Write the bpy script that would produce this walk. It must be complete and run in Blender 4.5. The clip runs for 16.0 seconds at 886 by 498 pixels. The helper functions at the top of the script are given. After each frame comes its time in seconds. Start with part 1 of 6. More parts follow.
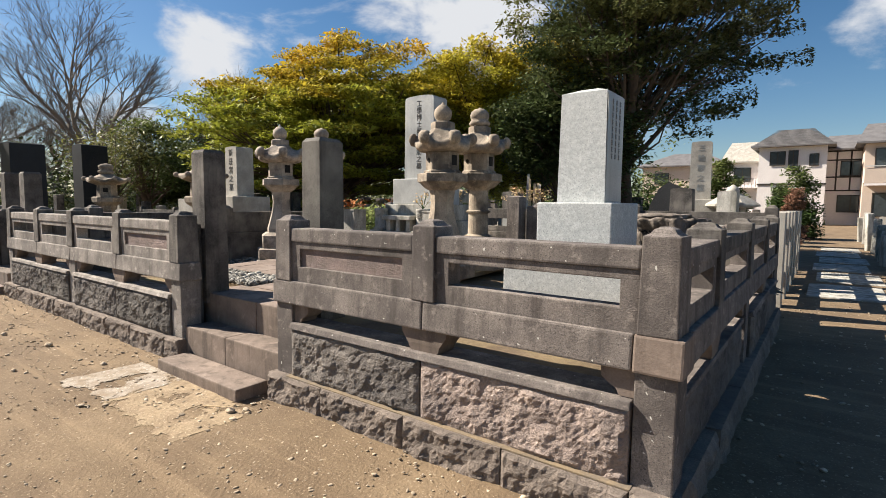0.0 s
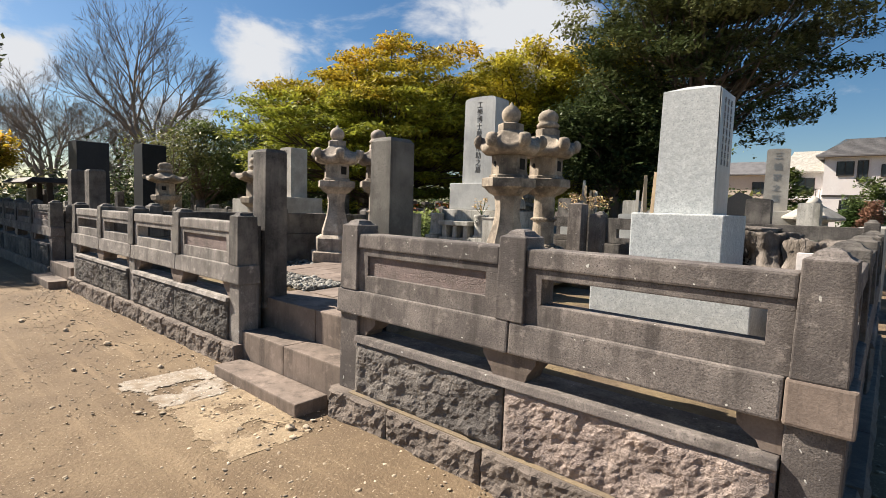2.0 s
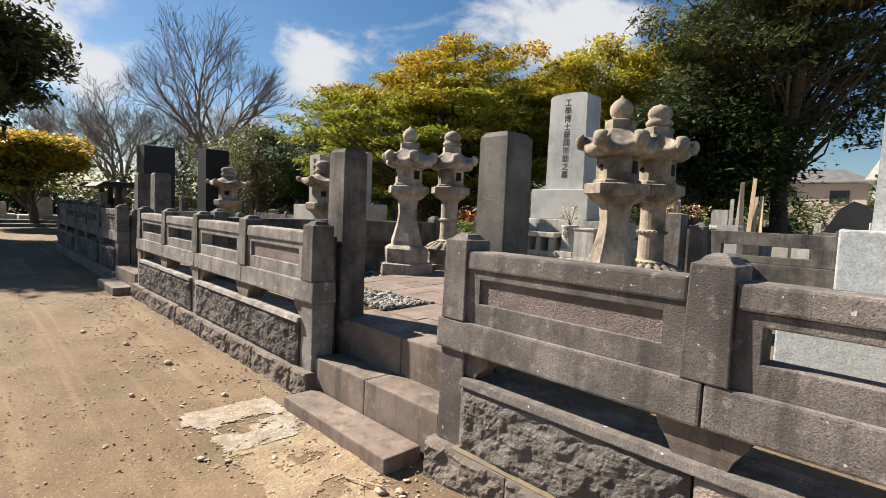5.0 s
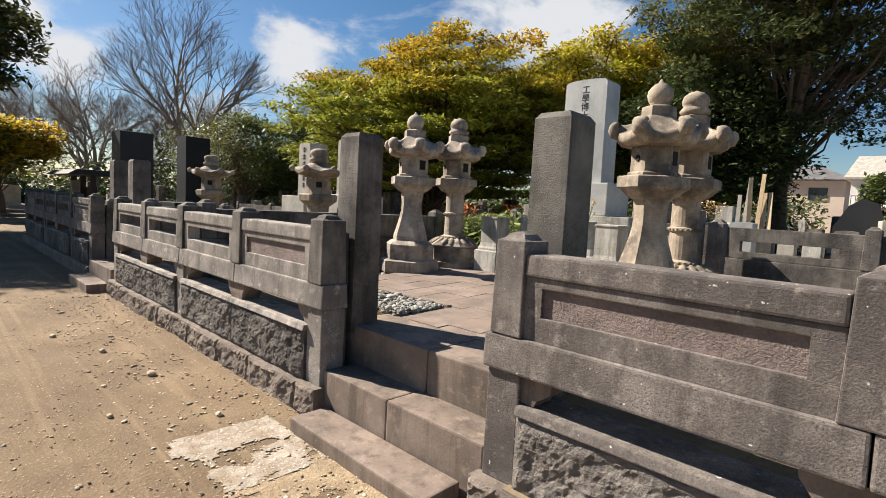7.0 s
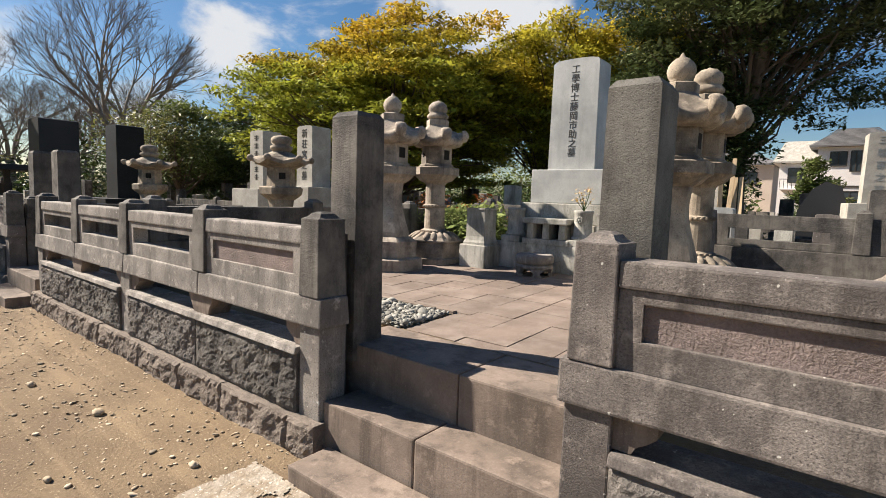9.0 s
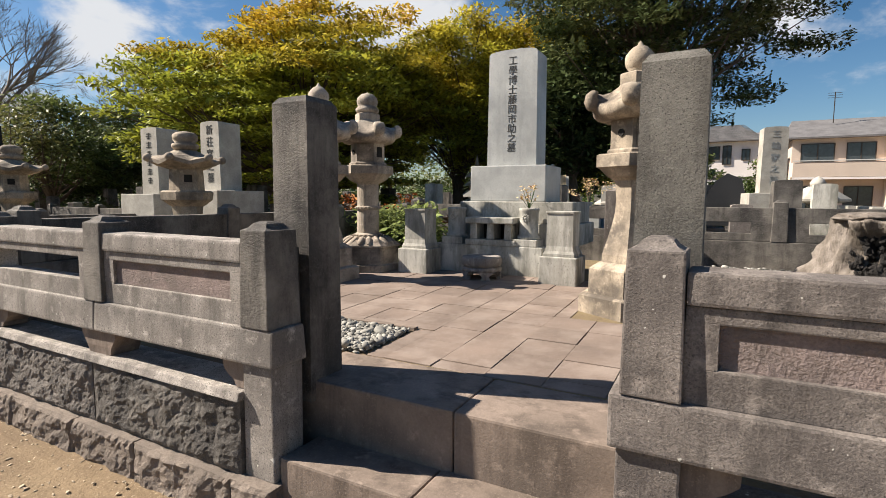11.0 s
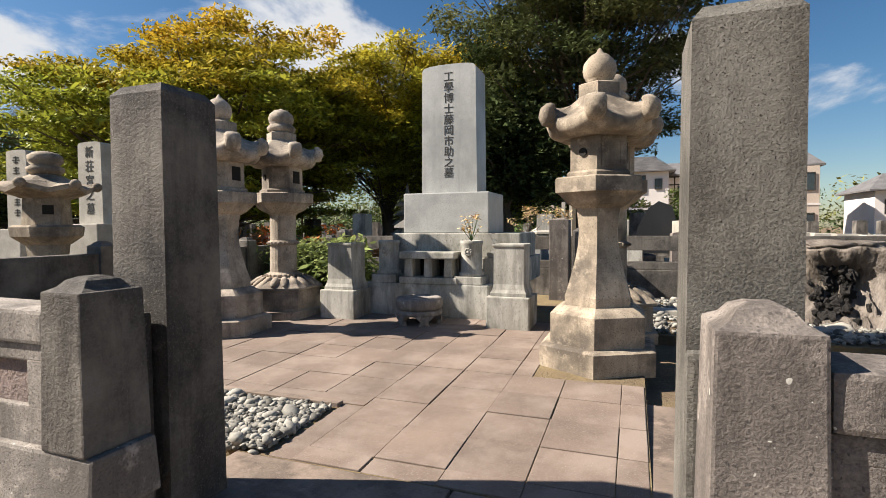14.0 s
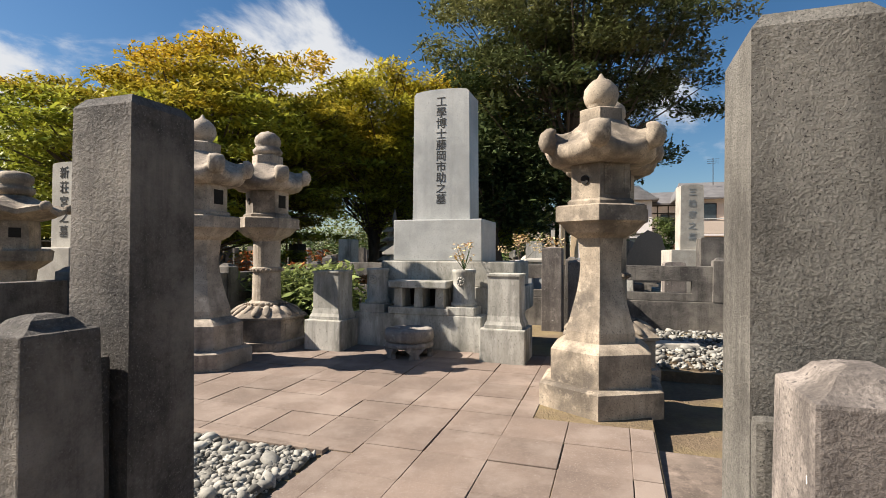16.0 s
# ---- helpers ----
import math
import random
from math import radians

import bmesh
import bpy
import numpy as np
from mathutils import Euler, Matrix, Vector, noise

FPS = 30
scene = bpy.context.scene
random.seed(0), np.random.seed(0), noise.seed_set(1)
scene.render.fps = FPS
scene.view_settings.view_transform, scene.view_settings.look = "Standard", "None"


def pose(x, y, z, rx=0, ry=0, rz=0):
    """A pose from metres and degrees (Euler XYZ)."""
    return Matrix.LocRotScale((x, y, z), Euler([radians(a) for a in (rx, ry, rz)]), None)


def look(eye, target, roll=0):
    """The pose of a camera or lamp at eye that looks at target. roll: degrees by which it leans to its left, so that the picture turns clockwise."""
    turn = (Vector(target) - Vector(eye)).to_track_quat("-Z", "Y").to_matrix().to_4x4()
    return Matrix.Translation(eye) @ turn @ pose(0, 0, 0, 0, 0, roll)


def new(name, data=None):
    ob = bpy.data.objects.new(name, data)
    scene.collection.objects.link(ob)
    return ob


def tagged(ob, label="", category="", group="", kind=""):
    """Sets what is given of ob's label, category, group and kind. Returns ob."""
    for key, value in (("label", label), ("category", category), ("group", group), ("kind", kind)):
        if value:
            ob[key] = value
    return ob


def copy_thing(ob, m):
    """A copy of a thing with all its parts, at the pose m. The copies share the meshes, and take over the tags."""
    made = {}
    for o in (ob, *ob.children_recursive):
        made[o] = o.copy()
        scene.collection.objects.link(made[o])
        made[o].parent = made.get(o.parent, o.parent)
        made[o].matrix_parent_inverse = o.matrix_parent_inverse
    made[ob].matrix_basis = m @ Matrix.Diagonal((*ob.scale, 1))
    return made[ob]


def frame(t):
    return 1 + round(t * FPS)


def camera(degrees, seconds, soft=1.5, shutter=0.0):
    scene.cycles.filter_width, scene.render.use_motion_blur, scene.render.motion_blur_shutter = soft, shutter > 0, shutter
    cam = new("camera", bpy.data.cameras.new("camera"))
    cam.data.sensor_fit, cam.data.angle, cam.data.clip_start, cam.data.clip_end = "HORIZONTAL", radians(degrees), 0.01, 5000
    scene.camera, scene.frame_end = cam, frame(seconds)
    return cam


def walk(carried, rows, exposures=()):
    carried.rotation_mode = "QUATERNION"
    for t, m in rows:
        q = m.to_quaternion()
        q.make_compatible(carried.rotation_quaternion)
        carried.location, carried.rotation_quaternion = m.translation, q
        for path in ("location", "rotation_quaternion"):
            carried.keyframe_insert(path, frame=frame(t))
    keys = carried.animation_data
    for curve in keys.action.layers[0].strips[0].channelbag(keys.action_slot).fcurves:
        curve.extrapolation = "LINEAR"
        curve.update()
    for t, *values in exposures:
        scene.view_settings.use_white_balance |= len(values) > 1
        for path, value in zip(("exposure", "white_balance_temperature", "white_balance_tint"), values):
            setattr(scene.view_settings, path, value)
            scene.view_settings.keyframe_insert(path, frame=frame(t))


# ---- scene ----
cam = camera(81.6, 16.0, soft=0.7)
PATH = [
    (0, (-0.004, 0.03, 1.489), (-1.194, 1.628, 1.315), 0.6),
    (0.5, (-0.04, 0.069, 1.492), (-1.243, 1.658, 1.326), 0.9),
    (1, (-0.158, 0.092, 1.499), (-1.381, 1.666, 1.335), 1.1),
    (1.5, (-0.307, 0.106, 1.505), (-1.565, 1.652, 1.342), 1.5),
    (2, (-0.41, 0.122, 1.5), (-1.721, 1.624, 1.339), 1.9),
    (2.5, (-0.509, 0.191, 1.5), (-1.877, 1.641, 1.341), 2.2),
    (3, (-0.635, 0.296, 1.515), (-2.049, 1.701, 1.358), 2.3),
    (3.5, (-0.752, 0.329, 1.517), (-2.189, 1.711, 1.362), 2.3),
    (4, (-0.939, 0.31, 1.526), (-2.381, 1.688, 1.375), 2.3),
    (4.5, (-1.098, 0.303, 1.514), (-2.541, 1.681, 1.366), 2.5),
    (5, (-1.212, 0.348, 1.509), (-2.657, 1.723, 1.366), 2.5),
    (7.5, (-1.977, 0.465, 1.5), (-3.341, 1.916, 1.322), 3.0),
    (8, (-2.165, 0.49, 1.502), (-3.497, 1.97, 1.313), 2.7),
    (10.5, (-2.963, 0.725, 1.5), (-3.98, 2.435, 1.305), 0.8),
    (11, (-3.072, 0.765, 1.506), (-4.01, 2.52, 1.311), 0.4),
    (11.5, (-3.111, 0.854, 1.51), (-3.987, 2.642, 1.32), -0.0),
    (12, (-3.147, 0.962, 1.511), (-3.972, 2.775, 1.33), -0.3),
    (12.5, (-3.246, 1.062, 1.515), (-4.026, 2.896, 1.348), -0.5),
    (13, (-3.366, 1.16, 1.522), (-4.107, 3.012, 1.376), -0.5),
    (13.5, (-3.412, 1.288, 1.524), (-4.126, 3.153, 1.41), -0.5),
    (14, (-3.433, 1.429, 1.529), (-4.126, 3.304, 1.448), -0.3),
    (14.5, (-3.491, 1.507, 1.541), (-4.166, 3.389, 1.489), -0.1),
    (15, (-3.557, 1.555, 1.547), (-4.217, 3.443, 1.519), 0.2),
    (15.5, (-3.560, 1.553, 1.551), (-4.210, 3.445, 1.546), 0.3),
    (16, (-3.551, 1.580, 1.551), (-4.189, 3.474, 1.570), 0.3),
]
walk(cam, [(t, look(eye, target, roll)) for t, eye, target, roll in PATH])

# ---- world, sun, exposure ----
SUN_DIR = Vector((-0.845, -0.28, 0.765)).normalized()
sun = new("sun", bpy.data.lights.new("sun", "SUN"))
sun.data.energy, sun.data.angle, sun.data.color = 5.0, radians(0.55), (1.0, 0.905, 0.79)
sun.matrix_world = look(SUN_DIR * 60, (0, 0, 0))
scene.view_settings.exposure = 1.31


def sky_world():
    w = bpy.data.worlds.new("sky")
    w.use_nodes = True
    scene.world = w
    nt = w.node_tree
    nt.nodes.clear()
    out = nt.nodes.new("ShaderNodeOutputWorld")
    bg = nt.nodes.new("ShaderNodeBackground")
    sky = nt.nodes.new("ShaderNodeTexSky")
    sky.sky_type, sky.sun_disc = "NISHITA", False
    sky.sun_elevation = math.asin(SUN_DIR.z)
    sky.sun_rotation = math.atan2(SUN_DIR.x, SUN_DIR.y)
    sky.air_density, sky.dust_density, sky.ozone_density = 1.0, 0.5, 2.0
    tc = nt.nodes.new("ShaderNodeTexCoord")
    # broken fair-weather cloud: puffs low over the horizon, thinning upward
    mp = nt.nodes.new("ShaderNodeMapping")
    mp.inputs["Scale"].default_value = (1.0, 1.0, 1.9)
    mp.inputs["Location"].default_value = (0.35, 0.1, 0.2)
    n1 = nt.nodes.new("ShaderNodeTexNoise")
    n1.inputs["Scale"].default_value, n1.inputs["Detail"].default_value, n1.inputs["Roughness"].default_value = 3.2, 9.0, 0.58
    n1.inputs["Distortion"].default_value = 0.3
    nt.links.new(tc.outputs["Generated"], mp.inputs["Vector"])
    nt.links.new(mp.outputs["Vector"], n1.inputs["Vector"])
    total = None
    for yaw, el, size, gain in CLOUDS:
        d = Vector((-math.sin(radians(yaw)) * math.cos(radians(el)), math.cos(radians(yaw)) * math.cos(radians(el)), math.sin(radians(el))))
        dist = nt.nodes.new("ShaderNodeVectorMath")
        dist.operation = "DISTANCE"
        dist.inputs[1].default_value = d
        nt.links.new(tc.outputs["Generated"], dist.inputs[0])
        r = nt.nodes.new("ShaderNodeMapRange")
        r.interpolation_type = "SMOOTHSTEP"
        r.inputs["From Min"].default_value, r.inputs["From Max"].default_value = 0.0, size
        r.inputs["To Min"].default_value, r.inputs["To Max"].default_value = gain, 0.0
        nt.links.new(dist.outputs["Value"], r.inputs["Value"])
        if total is None:
            total = r.outputs["Result"]
        else:
            a = nt.nodes.new("ShaderNodeMath")
            a.operation = "MAXIMUM"
            nt.links.new(total, a.inputs[0])
            nt.links.new(r.outputs["Result"], a.inputs[1])
            total = a.outputs[0]
    add = nt.nodes.new("ShaderNodeMath")
    add.operation = "ADD"
    nt.links.new(total, add.inputs[0])
    crisp = nt.nodes.new("ShaderNodeMapRange")
    crisp.clamp = False
    crisp.inputs["From Min"].default_value, crisp.inputs["From Max"].default_value = 0.25, 0.75
    crisp.inputs["To Min"].default_value, crisp.inputs["To Max"].default_value = 0.05, 0.87
    nt.links.new(n1.outputs["Fac"], crisp.inputs["Value"])
    nt.links.new(crisp.outputs["Result"], add.inputs[1])
    ramp = nt.nodes.new("ShaderNodeMapRange")
    ramp.interpolation_type = "SMOOTHSTEP"
    ramp.inputs["From Min"].default_value, ramp.inputs["From Max"].default_value = 0.66, 0.9
    nt.links.new(add.outputs[0], ramp.inputs["Value"])
    mix = nt.nodes.new("ShaderNodeMix")
    mix.data_type = "RGBA"
    mix.inputs["B"].default_value = (9.2, 9.4, 9.8, 1)
    sat = nt.nodes.new("ShaderNodeHueSaturation")
    sat.inputs["Saturation"].default_value, sat.inputs["Value"].default_value = 1.28, 1.2
    nt.links.new(sky.outputs["Color"], sat.inputs["Color"])
    nt.links.new(ramp.outputs["Result"], mix.inputs["Factor"])
    nt.links.new(sat.outputs["Color"], mix.inputs["A"])
    nt.links.new(mix.outputs["Result"], bg.inputs["Color"])
    bg.inputs["Strength"].default_value = 0.034
    nt.links.new(bg.outputs["Background"], out.inputs["Surface"])


# yaw from +y to the left, elevation, size, gain; the last is an added unseen cloud that brightens front faces
CLOUDS = [(37, 20, 0.24, 0.42), (31, 16, 0.2, 0.36), (46, 11, 0.16, 0.3), (86, 17, 0.24, 0.46), (71, 8, 0.2, 0.36), (62, 13, 0.15, 0.34), (79, 12, 0.15, 0.34), (92, 30, 0.35, 0.4),
          (-3, 18, 0.16, 0.34), (-14, 15, 0.34, 0.16), (-36, 24, 0.4, 0.16), (4, 12, 0.14, 0.2), (150, 35, 0.5, 0.3)]
sky_world()


# ---- materials ----
def material(name, base, second=None, scale=6.0, fine=60.0, rough=0.85, bump=0.3, stain=None, stain_scale=1.2, stain_amount=0.5,
             speck=None, speck_scale=220.0, metallic=0.0, random_value=0.0, spec=0.3, island=False, lichen=0.0, grain=0.2, streak=0.0, wear=0.0, stretch=(1, 1, 1), bump_dist=0.01, tracks=0.0):
    """A mottled mineral or organic surface: broad mottling, fine grain, stains and specks."""
    m = bpy.data.materials.new(name)
    m.use_nodes = True
    nt = m.node_tree
    b = nt.nodes["Principled BSDF"]
    b.inputs["Roughness"].default_value, b.inputs["Metallic"].default_value = rough, metallic
    b.inputs["Specular IOR Level"].default_value = spec
    geo = nt.nodes.new("ShaderNodeNewGeometry")
    mp = nt.nodes.new("ShaderNodeMapping")
    mp.inputs["Scale"].default_value = stretch
    nt.links.new(geo.outputs["Position"], mp.inputs["Vector"])
    pos = mp.outputs["Vector"]

    def noise_tex(s, detail=6.0, r=0.6):
        n = nt.nodes.new("ShaderNodeTexNoise")
        n.inputs["Scale"].default_value, n.inputs["Detail"].default_value, n.inputs["Roughness"].default_value = s, detail, r
        nt.links.new(pos, n.inputs["Vector"])
        return n.outputs["Fac"]

    def ranged(v, a, c, lo=0.0, hi=1.0):
        r = nt.nodes.new("ShaderNodeMapRange")
        r.inputs["From Min"].default_value, r.inputs["From Max"].default_value = a, c
        r.inputs["To Min"].default_value, r.inputs["To Max"].default_value = lo, hi
        nt.links.new(v, r.inputs["Value"])
        return r.outputs["Result"]

    def mixed(f, a, c):
        x = nt.nodes.new("ShaderNodeMix")
        x.data_type = "RGBA"
        nt.links.new(f, x.inputs["Factor"])
        for k, v in (("A", a), ("B", c)):
            if isinstance(v, tuple):
                x.inputs[k].default_value = (*v, 1)
            else:
                nt.links.new(v, x.inputs[k])
        return x.outputs["Result"]

    second = second or tuple(c * 0.7 for c in base)
    col = mixed(ranged(noise_tex(scale), 0.36, 0.64), base, second)
    fine_n = noise_tex(fine, 4.0, 0.7)
    g = mixed(ranged(fine_n, 0.3, 0.7), (1 - grain,) * 3, (1 + grain,) * 3)
    mul = nt.nodes.new("ShaderNodeMix")
    mul.data_type, mul.blend_type = "RGBA", "MULTIPLY"
    mul.inputs["Factor"].default_value = 1.0
    nt.links.new(col, mul.inputs["A"])
    nt.links.new(g, mul.inputs["B"])
    col = mul.outputs["Result"]
    if stain:
        col = mixed(ranged(noise_tex(stain_scale, 8.0, 0.62), 0.46, 0.64, 0.0, stain_amount), col, stain)
    if streak:
        sm = nt.nodes.new("ShaderNodeMapping")
        sm.inputs["Scale"].default_value = (9.0, 9.0, 0.9)
        nt.links.new(geo.outputs["Position"], sm.inputs["Vector"])
        sn = nt.nodes.new("ShaderNodeTexNoise")
        sn.inputs["Scale"].default_value, sn.inputs["Detail"].default_value, sn.inputs["Roughness"].default_value = 1.0, 7.0, 0.65
        nt.links.new(sm.outputs["Vector"], sn.inputs["Vector"])
        col = mixed(ranged(sn.outputs["Fac"], 0.48, 0.66, 0.0, streak), col, tuple(c * 0.35 for c in second))
    if wear:
        col = mixed(ranged(noise_tex(11.0, 8.0, 0.7), 0.56, 0.68, 0.0, wear), col, tuple(min(1.0, c * 1.5) for c in base))
    if tracks:
        tm = nt.nodes.new("ShaderNodeMapping")
        tm.inputs["Scale"].default_value, tm.inputs["Rotation"].default_value = (0.22, 6.5, 1.0), (0, 0, radians(7))
        nt.links.new(geo.outputs["Position"], tm.inputs["Vector"])
        tn = nt.nodes.new("ShaderNodeTexNoise")
        tn.inputs["Scale"].default_value, tn.inputs["Detail"].default_value, tn.inputs["Distortion"].default_value = 1.0, 3.0, 0.25
        nt.links.new(tm.outputs["Vector"], tn.inputs["Vector"])
        col = mixed(ranged(tn.outputs["Fac"], 0.54, 0.64, 0.0, tracks), col, tuple(c * 1.4 for c in base))
        col = mixed(ranged(tn.outputs["Fac"], 0.44, 0.34, 0.0, tracks), col, tuple(c * 0.72 for c in base))
    if speck:
        col = mixed(ranged(noise_tex(speck_scale, 2.0, 0.5), 0.62, 0.68), col, speck)
    if lichen:
        col = mixed(ranged(noise_tex(42.0, 1.0, 0.4), 0.775 - 0.02 * lichen, 0.785 - 0.02 * lichen, 0.0, 0.85), col, (0.62, 0.6, 0.54))
    if random_value or island:
        src = geo.outputs["Random Per Island"] if island else None
        if src is None:
            oi = nt.nodes.new("ShaderNodeObjectInfo")
            src = oi.outputs["Random"]
        hsv = nt.nodes.new("ShaderNodeHueSaturation")
        nt.links.new(ranged(src, 0, 1, 1 - random_value, 1 + random_value), hsv.inputs["Value"])
        nt.links.new(col, hsv.inputs["Color"])
        col = hsv.outputs["Color"]
    nt.links.new(col, b.inputs["Base Color"])
    if bump:
        bp = nt.nodes.new("ShaderNodeBump")
        bp.inputs["Strength"].default_value, bp.inputs["Distance"].default_value = bump, bump_dist
        h = nt.nodes.new("ShaderNodeMath")
        h.operation = "ADD"
        nt.links.new(fine_n, h.inputs[0])
        nt.links.new(noise_tex(scale * 3), h.inputs[1])
        nt.links.new(h.outputs[0], bp.inputs["Height"])
        nt.links.new(bp.outputs["Normal"], b.inputs["Normal"])
    return m


M_ANDESITE = material("weathered_andesite", (0.235, 0.204, 0.18), (0.122, 0.105, 0.095), 4.0, 130, 0.88, 0.5, (0.082, 0.072, 0.067), 1.6, 0.8, (0.08, 0.07, 0.065), 110, lichen=0.6, streak=0.6, wear=0.6, bump_dist=0.007, grain=0.42)
M_ANDESITE_PALE = material("bleached_andesite", (0.35, 0.315, 0.28), (0.205, 0.183, 0.162), 4.0, 130, 0.88, 0.5, (0.1, 0.09, 0.083), 1.6, 0.6, (0.1, 0.09, 0.08), 110, lichen=0.4, streak=0.55, wear=0.6, bump_dist=0.007, grain=0.36)
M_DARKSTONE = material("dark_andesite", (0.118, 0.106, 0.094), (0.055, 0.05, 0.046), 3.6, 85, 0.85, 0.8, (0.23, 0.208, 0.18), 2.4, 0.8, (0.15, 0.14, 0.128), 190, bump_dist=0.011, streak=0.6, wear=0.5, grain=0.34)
M_PILLAR = material("pitted_grey_stone", (0.135, 0.126, 0.11), (0.078, 0.072, 0.063), 4.0, 140, 0.9, 0.9, (0.27, 0.255, 0.225), 1.5, 0.55, (0.045, 0.042, 0.037), 220, bump_dist=0.006, grain=0.5, streak=0.45, wear=0.35)
M_ROUGH = material("split_rock", (0.165, 0.147, 0.132), (0.095, 0.086, 0.08), 9.0, 70, 0.95, 0.9, (0.23, 0.205, 0.18), 1.5, 0.6, bump_dist=0.018)
M_PLINTH = material("worn_brown_plinth_rock", (0.25, 0.205, 0.168), (0.165, 0.137, 0.115), 7.0, 70, 0.95, 0.8, (0.12, 0.1, 0.086), 1.7, 0.6, bump_dist=0.016)
M_ROUGHPINK = material("split_rock_pinkish", (0.42, 0.335, 0.285), (0.25, 0.20, 0.175), 8.0, 70, 0.95, 0.8, (0.14, 0.12, 0.11), 2.5, 0.5, bump_dist=0.024, grain=0.3)
M_PANEL = material("picked_stone_panel", (0.29, 0.225, 0.205), (0.18, 0.145, 0.13), 5.0, 75, 0.95, 0.9, (0.13, 0.11, 0.10), 1.8, 0.5, bump_dist=0.02)
M_LANTERN = material("ochre_lantern_stone", (0.42, 0.35, 0.265), (0.25, 0.205, 0.155), 5.0, 100, 0.88, 0.5, (0.085, 0.072, 0.06), 3.0, 0.9, (0.15, 0.13, 0.1), 130, streak=0.5, wear=0.4, bump_dist=0.006)
M_LANTERN_DARK = material("grey_lantern_stone", (0.46, 0.39, 0.315), (0.29, 0.245, 0.195), 4.0, 100, 0.9, 0.5, (0.10, 0.085, 0.072), 3.0, 0.9, (0.12, 0.1, 0.09), 130, streak=0.5, wear=0.4, bump_dist=0.006)
M_GREY = material("polished_grey_granite", (0.46, 0.462, 0.44), (0.38, 0.384, 0.37), 3.0, 160, 0.36, 0.05, (0.2, 0.205, 0.2), 1.7, 0.55, (0.27, 0.275, 0.275), 110, spec=0.5, grain=0.16, streak=0.22)
M_PALE = material("pale_sawn_granite", (0.50, 0.515, 0.50), (0.38, 0.395, 0.39), 30.0, 75, 0.6, 0.15, (0.36, 0.375, 0.37), 1.2, 0.35, (0.27, 0.29, 0.295), 130, spec=0.4, grain=0.26)
# dark stains, deepened to stand also for shadows cast over the altar stones
M_MOSSY = material("mossy_granite", (0.52, 0.5, 0.45), (0.34, 0.325, 0.285), 3.0, 110, 0.85, 0.2, (0.12, 0.12, 0.095), 3.4, 0.9, (0.13, 0.13, 0.11), 180, stretch=(1, 1, 0.45), grain=0.12, bump_dist=0.004, streak=0.6, wear=0.3)
M_TILE = material("pinkish_paving_stone", (0.192, 0.146, 0.118), (0.148, 0.113, 0.092), 3.0, 90, 0.85, 0.3, (0.27, 0.22, 0.185), 3.6, 0.6, (0.27, 0.225, 0.19), 190, random_value=0.12, grain=0.12, bump_dist=0.004)
M_STEP = material("brown_step_stone", (0.255, 0.2, 0.162), (0.17, 0.132, 0.107), 3.0, 90, 0.85, 0.35, (0.10, 0.08, 0.065), 1.8, 0.7, (0.2, 0.16, 0.128), 150, streak=0.6, wear=0.45, grain=0.14, bump_dist=0.005)
M_GROUND = material("trodden_sandy_earth", (0.21, 0.152, 0.092), (0.145, 0.101, 0.06), 1.1, 45, 0.95, 0.6, (0.115, 0.08, 0.05), 0.7, 0.75, (0.28, 0.215, 0.14), 60, bump_dist=0.02, tracks=0.3)
M_EARTH = material("dark_lot_earth", (0.17, 0.125, 0.08), (0.11, 0.08, 0.05), 2.0, 40, 0.97, 0.8, (0.28, 0.22, 0.10), 1.2, 0.6, bump_dist=0.02)
M_PALEPATCH = material("sandy_concrete_patch", (0.335, 0.258, 0.165), (0.265, 0.198, 0.122), 7.0, 45, 0.95, 0.9, (0.225, 0.165, 0.105), 5.0, 0.9, (0.42, 0.34, 0.235), 60)
M_PALEWHITE = material("whitish_worn_concrete", (0.37, 0.325, 0.265), (0.28, 0.23, 0.175), 8.0, 45, 0.95, 0.9, (0.23, 0.172, 0.112), 5.0, 0.9, (0.5, 0.46, 0.4), 50)
M_PEBBLE = material("river_pebble", (0.25, 0.242, 0.216), (0.165, 0.158, 0.14), 8, 60, 0.8, 0.15, island=True, random_value=0.7)
M_LITTER = material("litter_and_grit", (0.44, 0.36, 0.265), (0.3, 0.235, 0.16), 8, 60, 0.9, 0.15, island=True, random_value=0.5)
M_FAINT = material("faint_inscription", (0.25, 0.265, 0.265), (0.2, 0.21, 0.21), 5, 60, 0.9, 0.0)
M_INK = material("cut_inscription", (0.035, 0.034, 0.032), (0.05, 0.048, 0.045), 5, 60, 0.9, 0.0)
# near-black colour that stands for the deep shade inside openings and gaps
M_HOLE = material("shade_black_hollow", (0.012, 0.011, 0.01), (0.02, 0.018, 0.016), 5, 60, 0.95, 0.0)
M_BLACKSTONE = material("black_granite", (0.02, 0.021, 0.023), (0.014, 0.015, 0.017), 3, 150, 0.5, 0.02, (0.038, 0.038, 0.04), 1.5, 0.4, (0.06, 0.06, 0.065), 240, spec=0.25)
M_WHITEWALL = material("off_white_render", (0.74, 0.70, 0.67), (0.68, 0.63, 0.6), 0.6, 20, 0.9, 0.05, (0.55, 0.5, 0.47), 0.4, 0.2)
M_BEIGEWALL = material("beige_siding", (0.56, 0.465, 0.385), (0.5, 0.415, 0.345), 0.6, 20, 0.85, 0.05)
M_ROOF = material("grey_roof_tile", (0.16, 0.155, 0.155), (0.11, 0.105, 0.105), 1.5, 12, 0.7, 0.3)
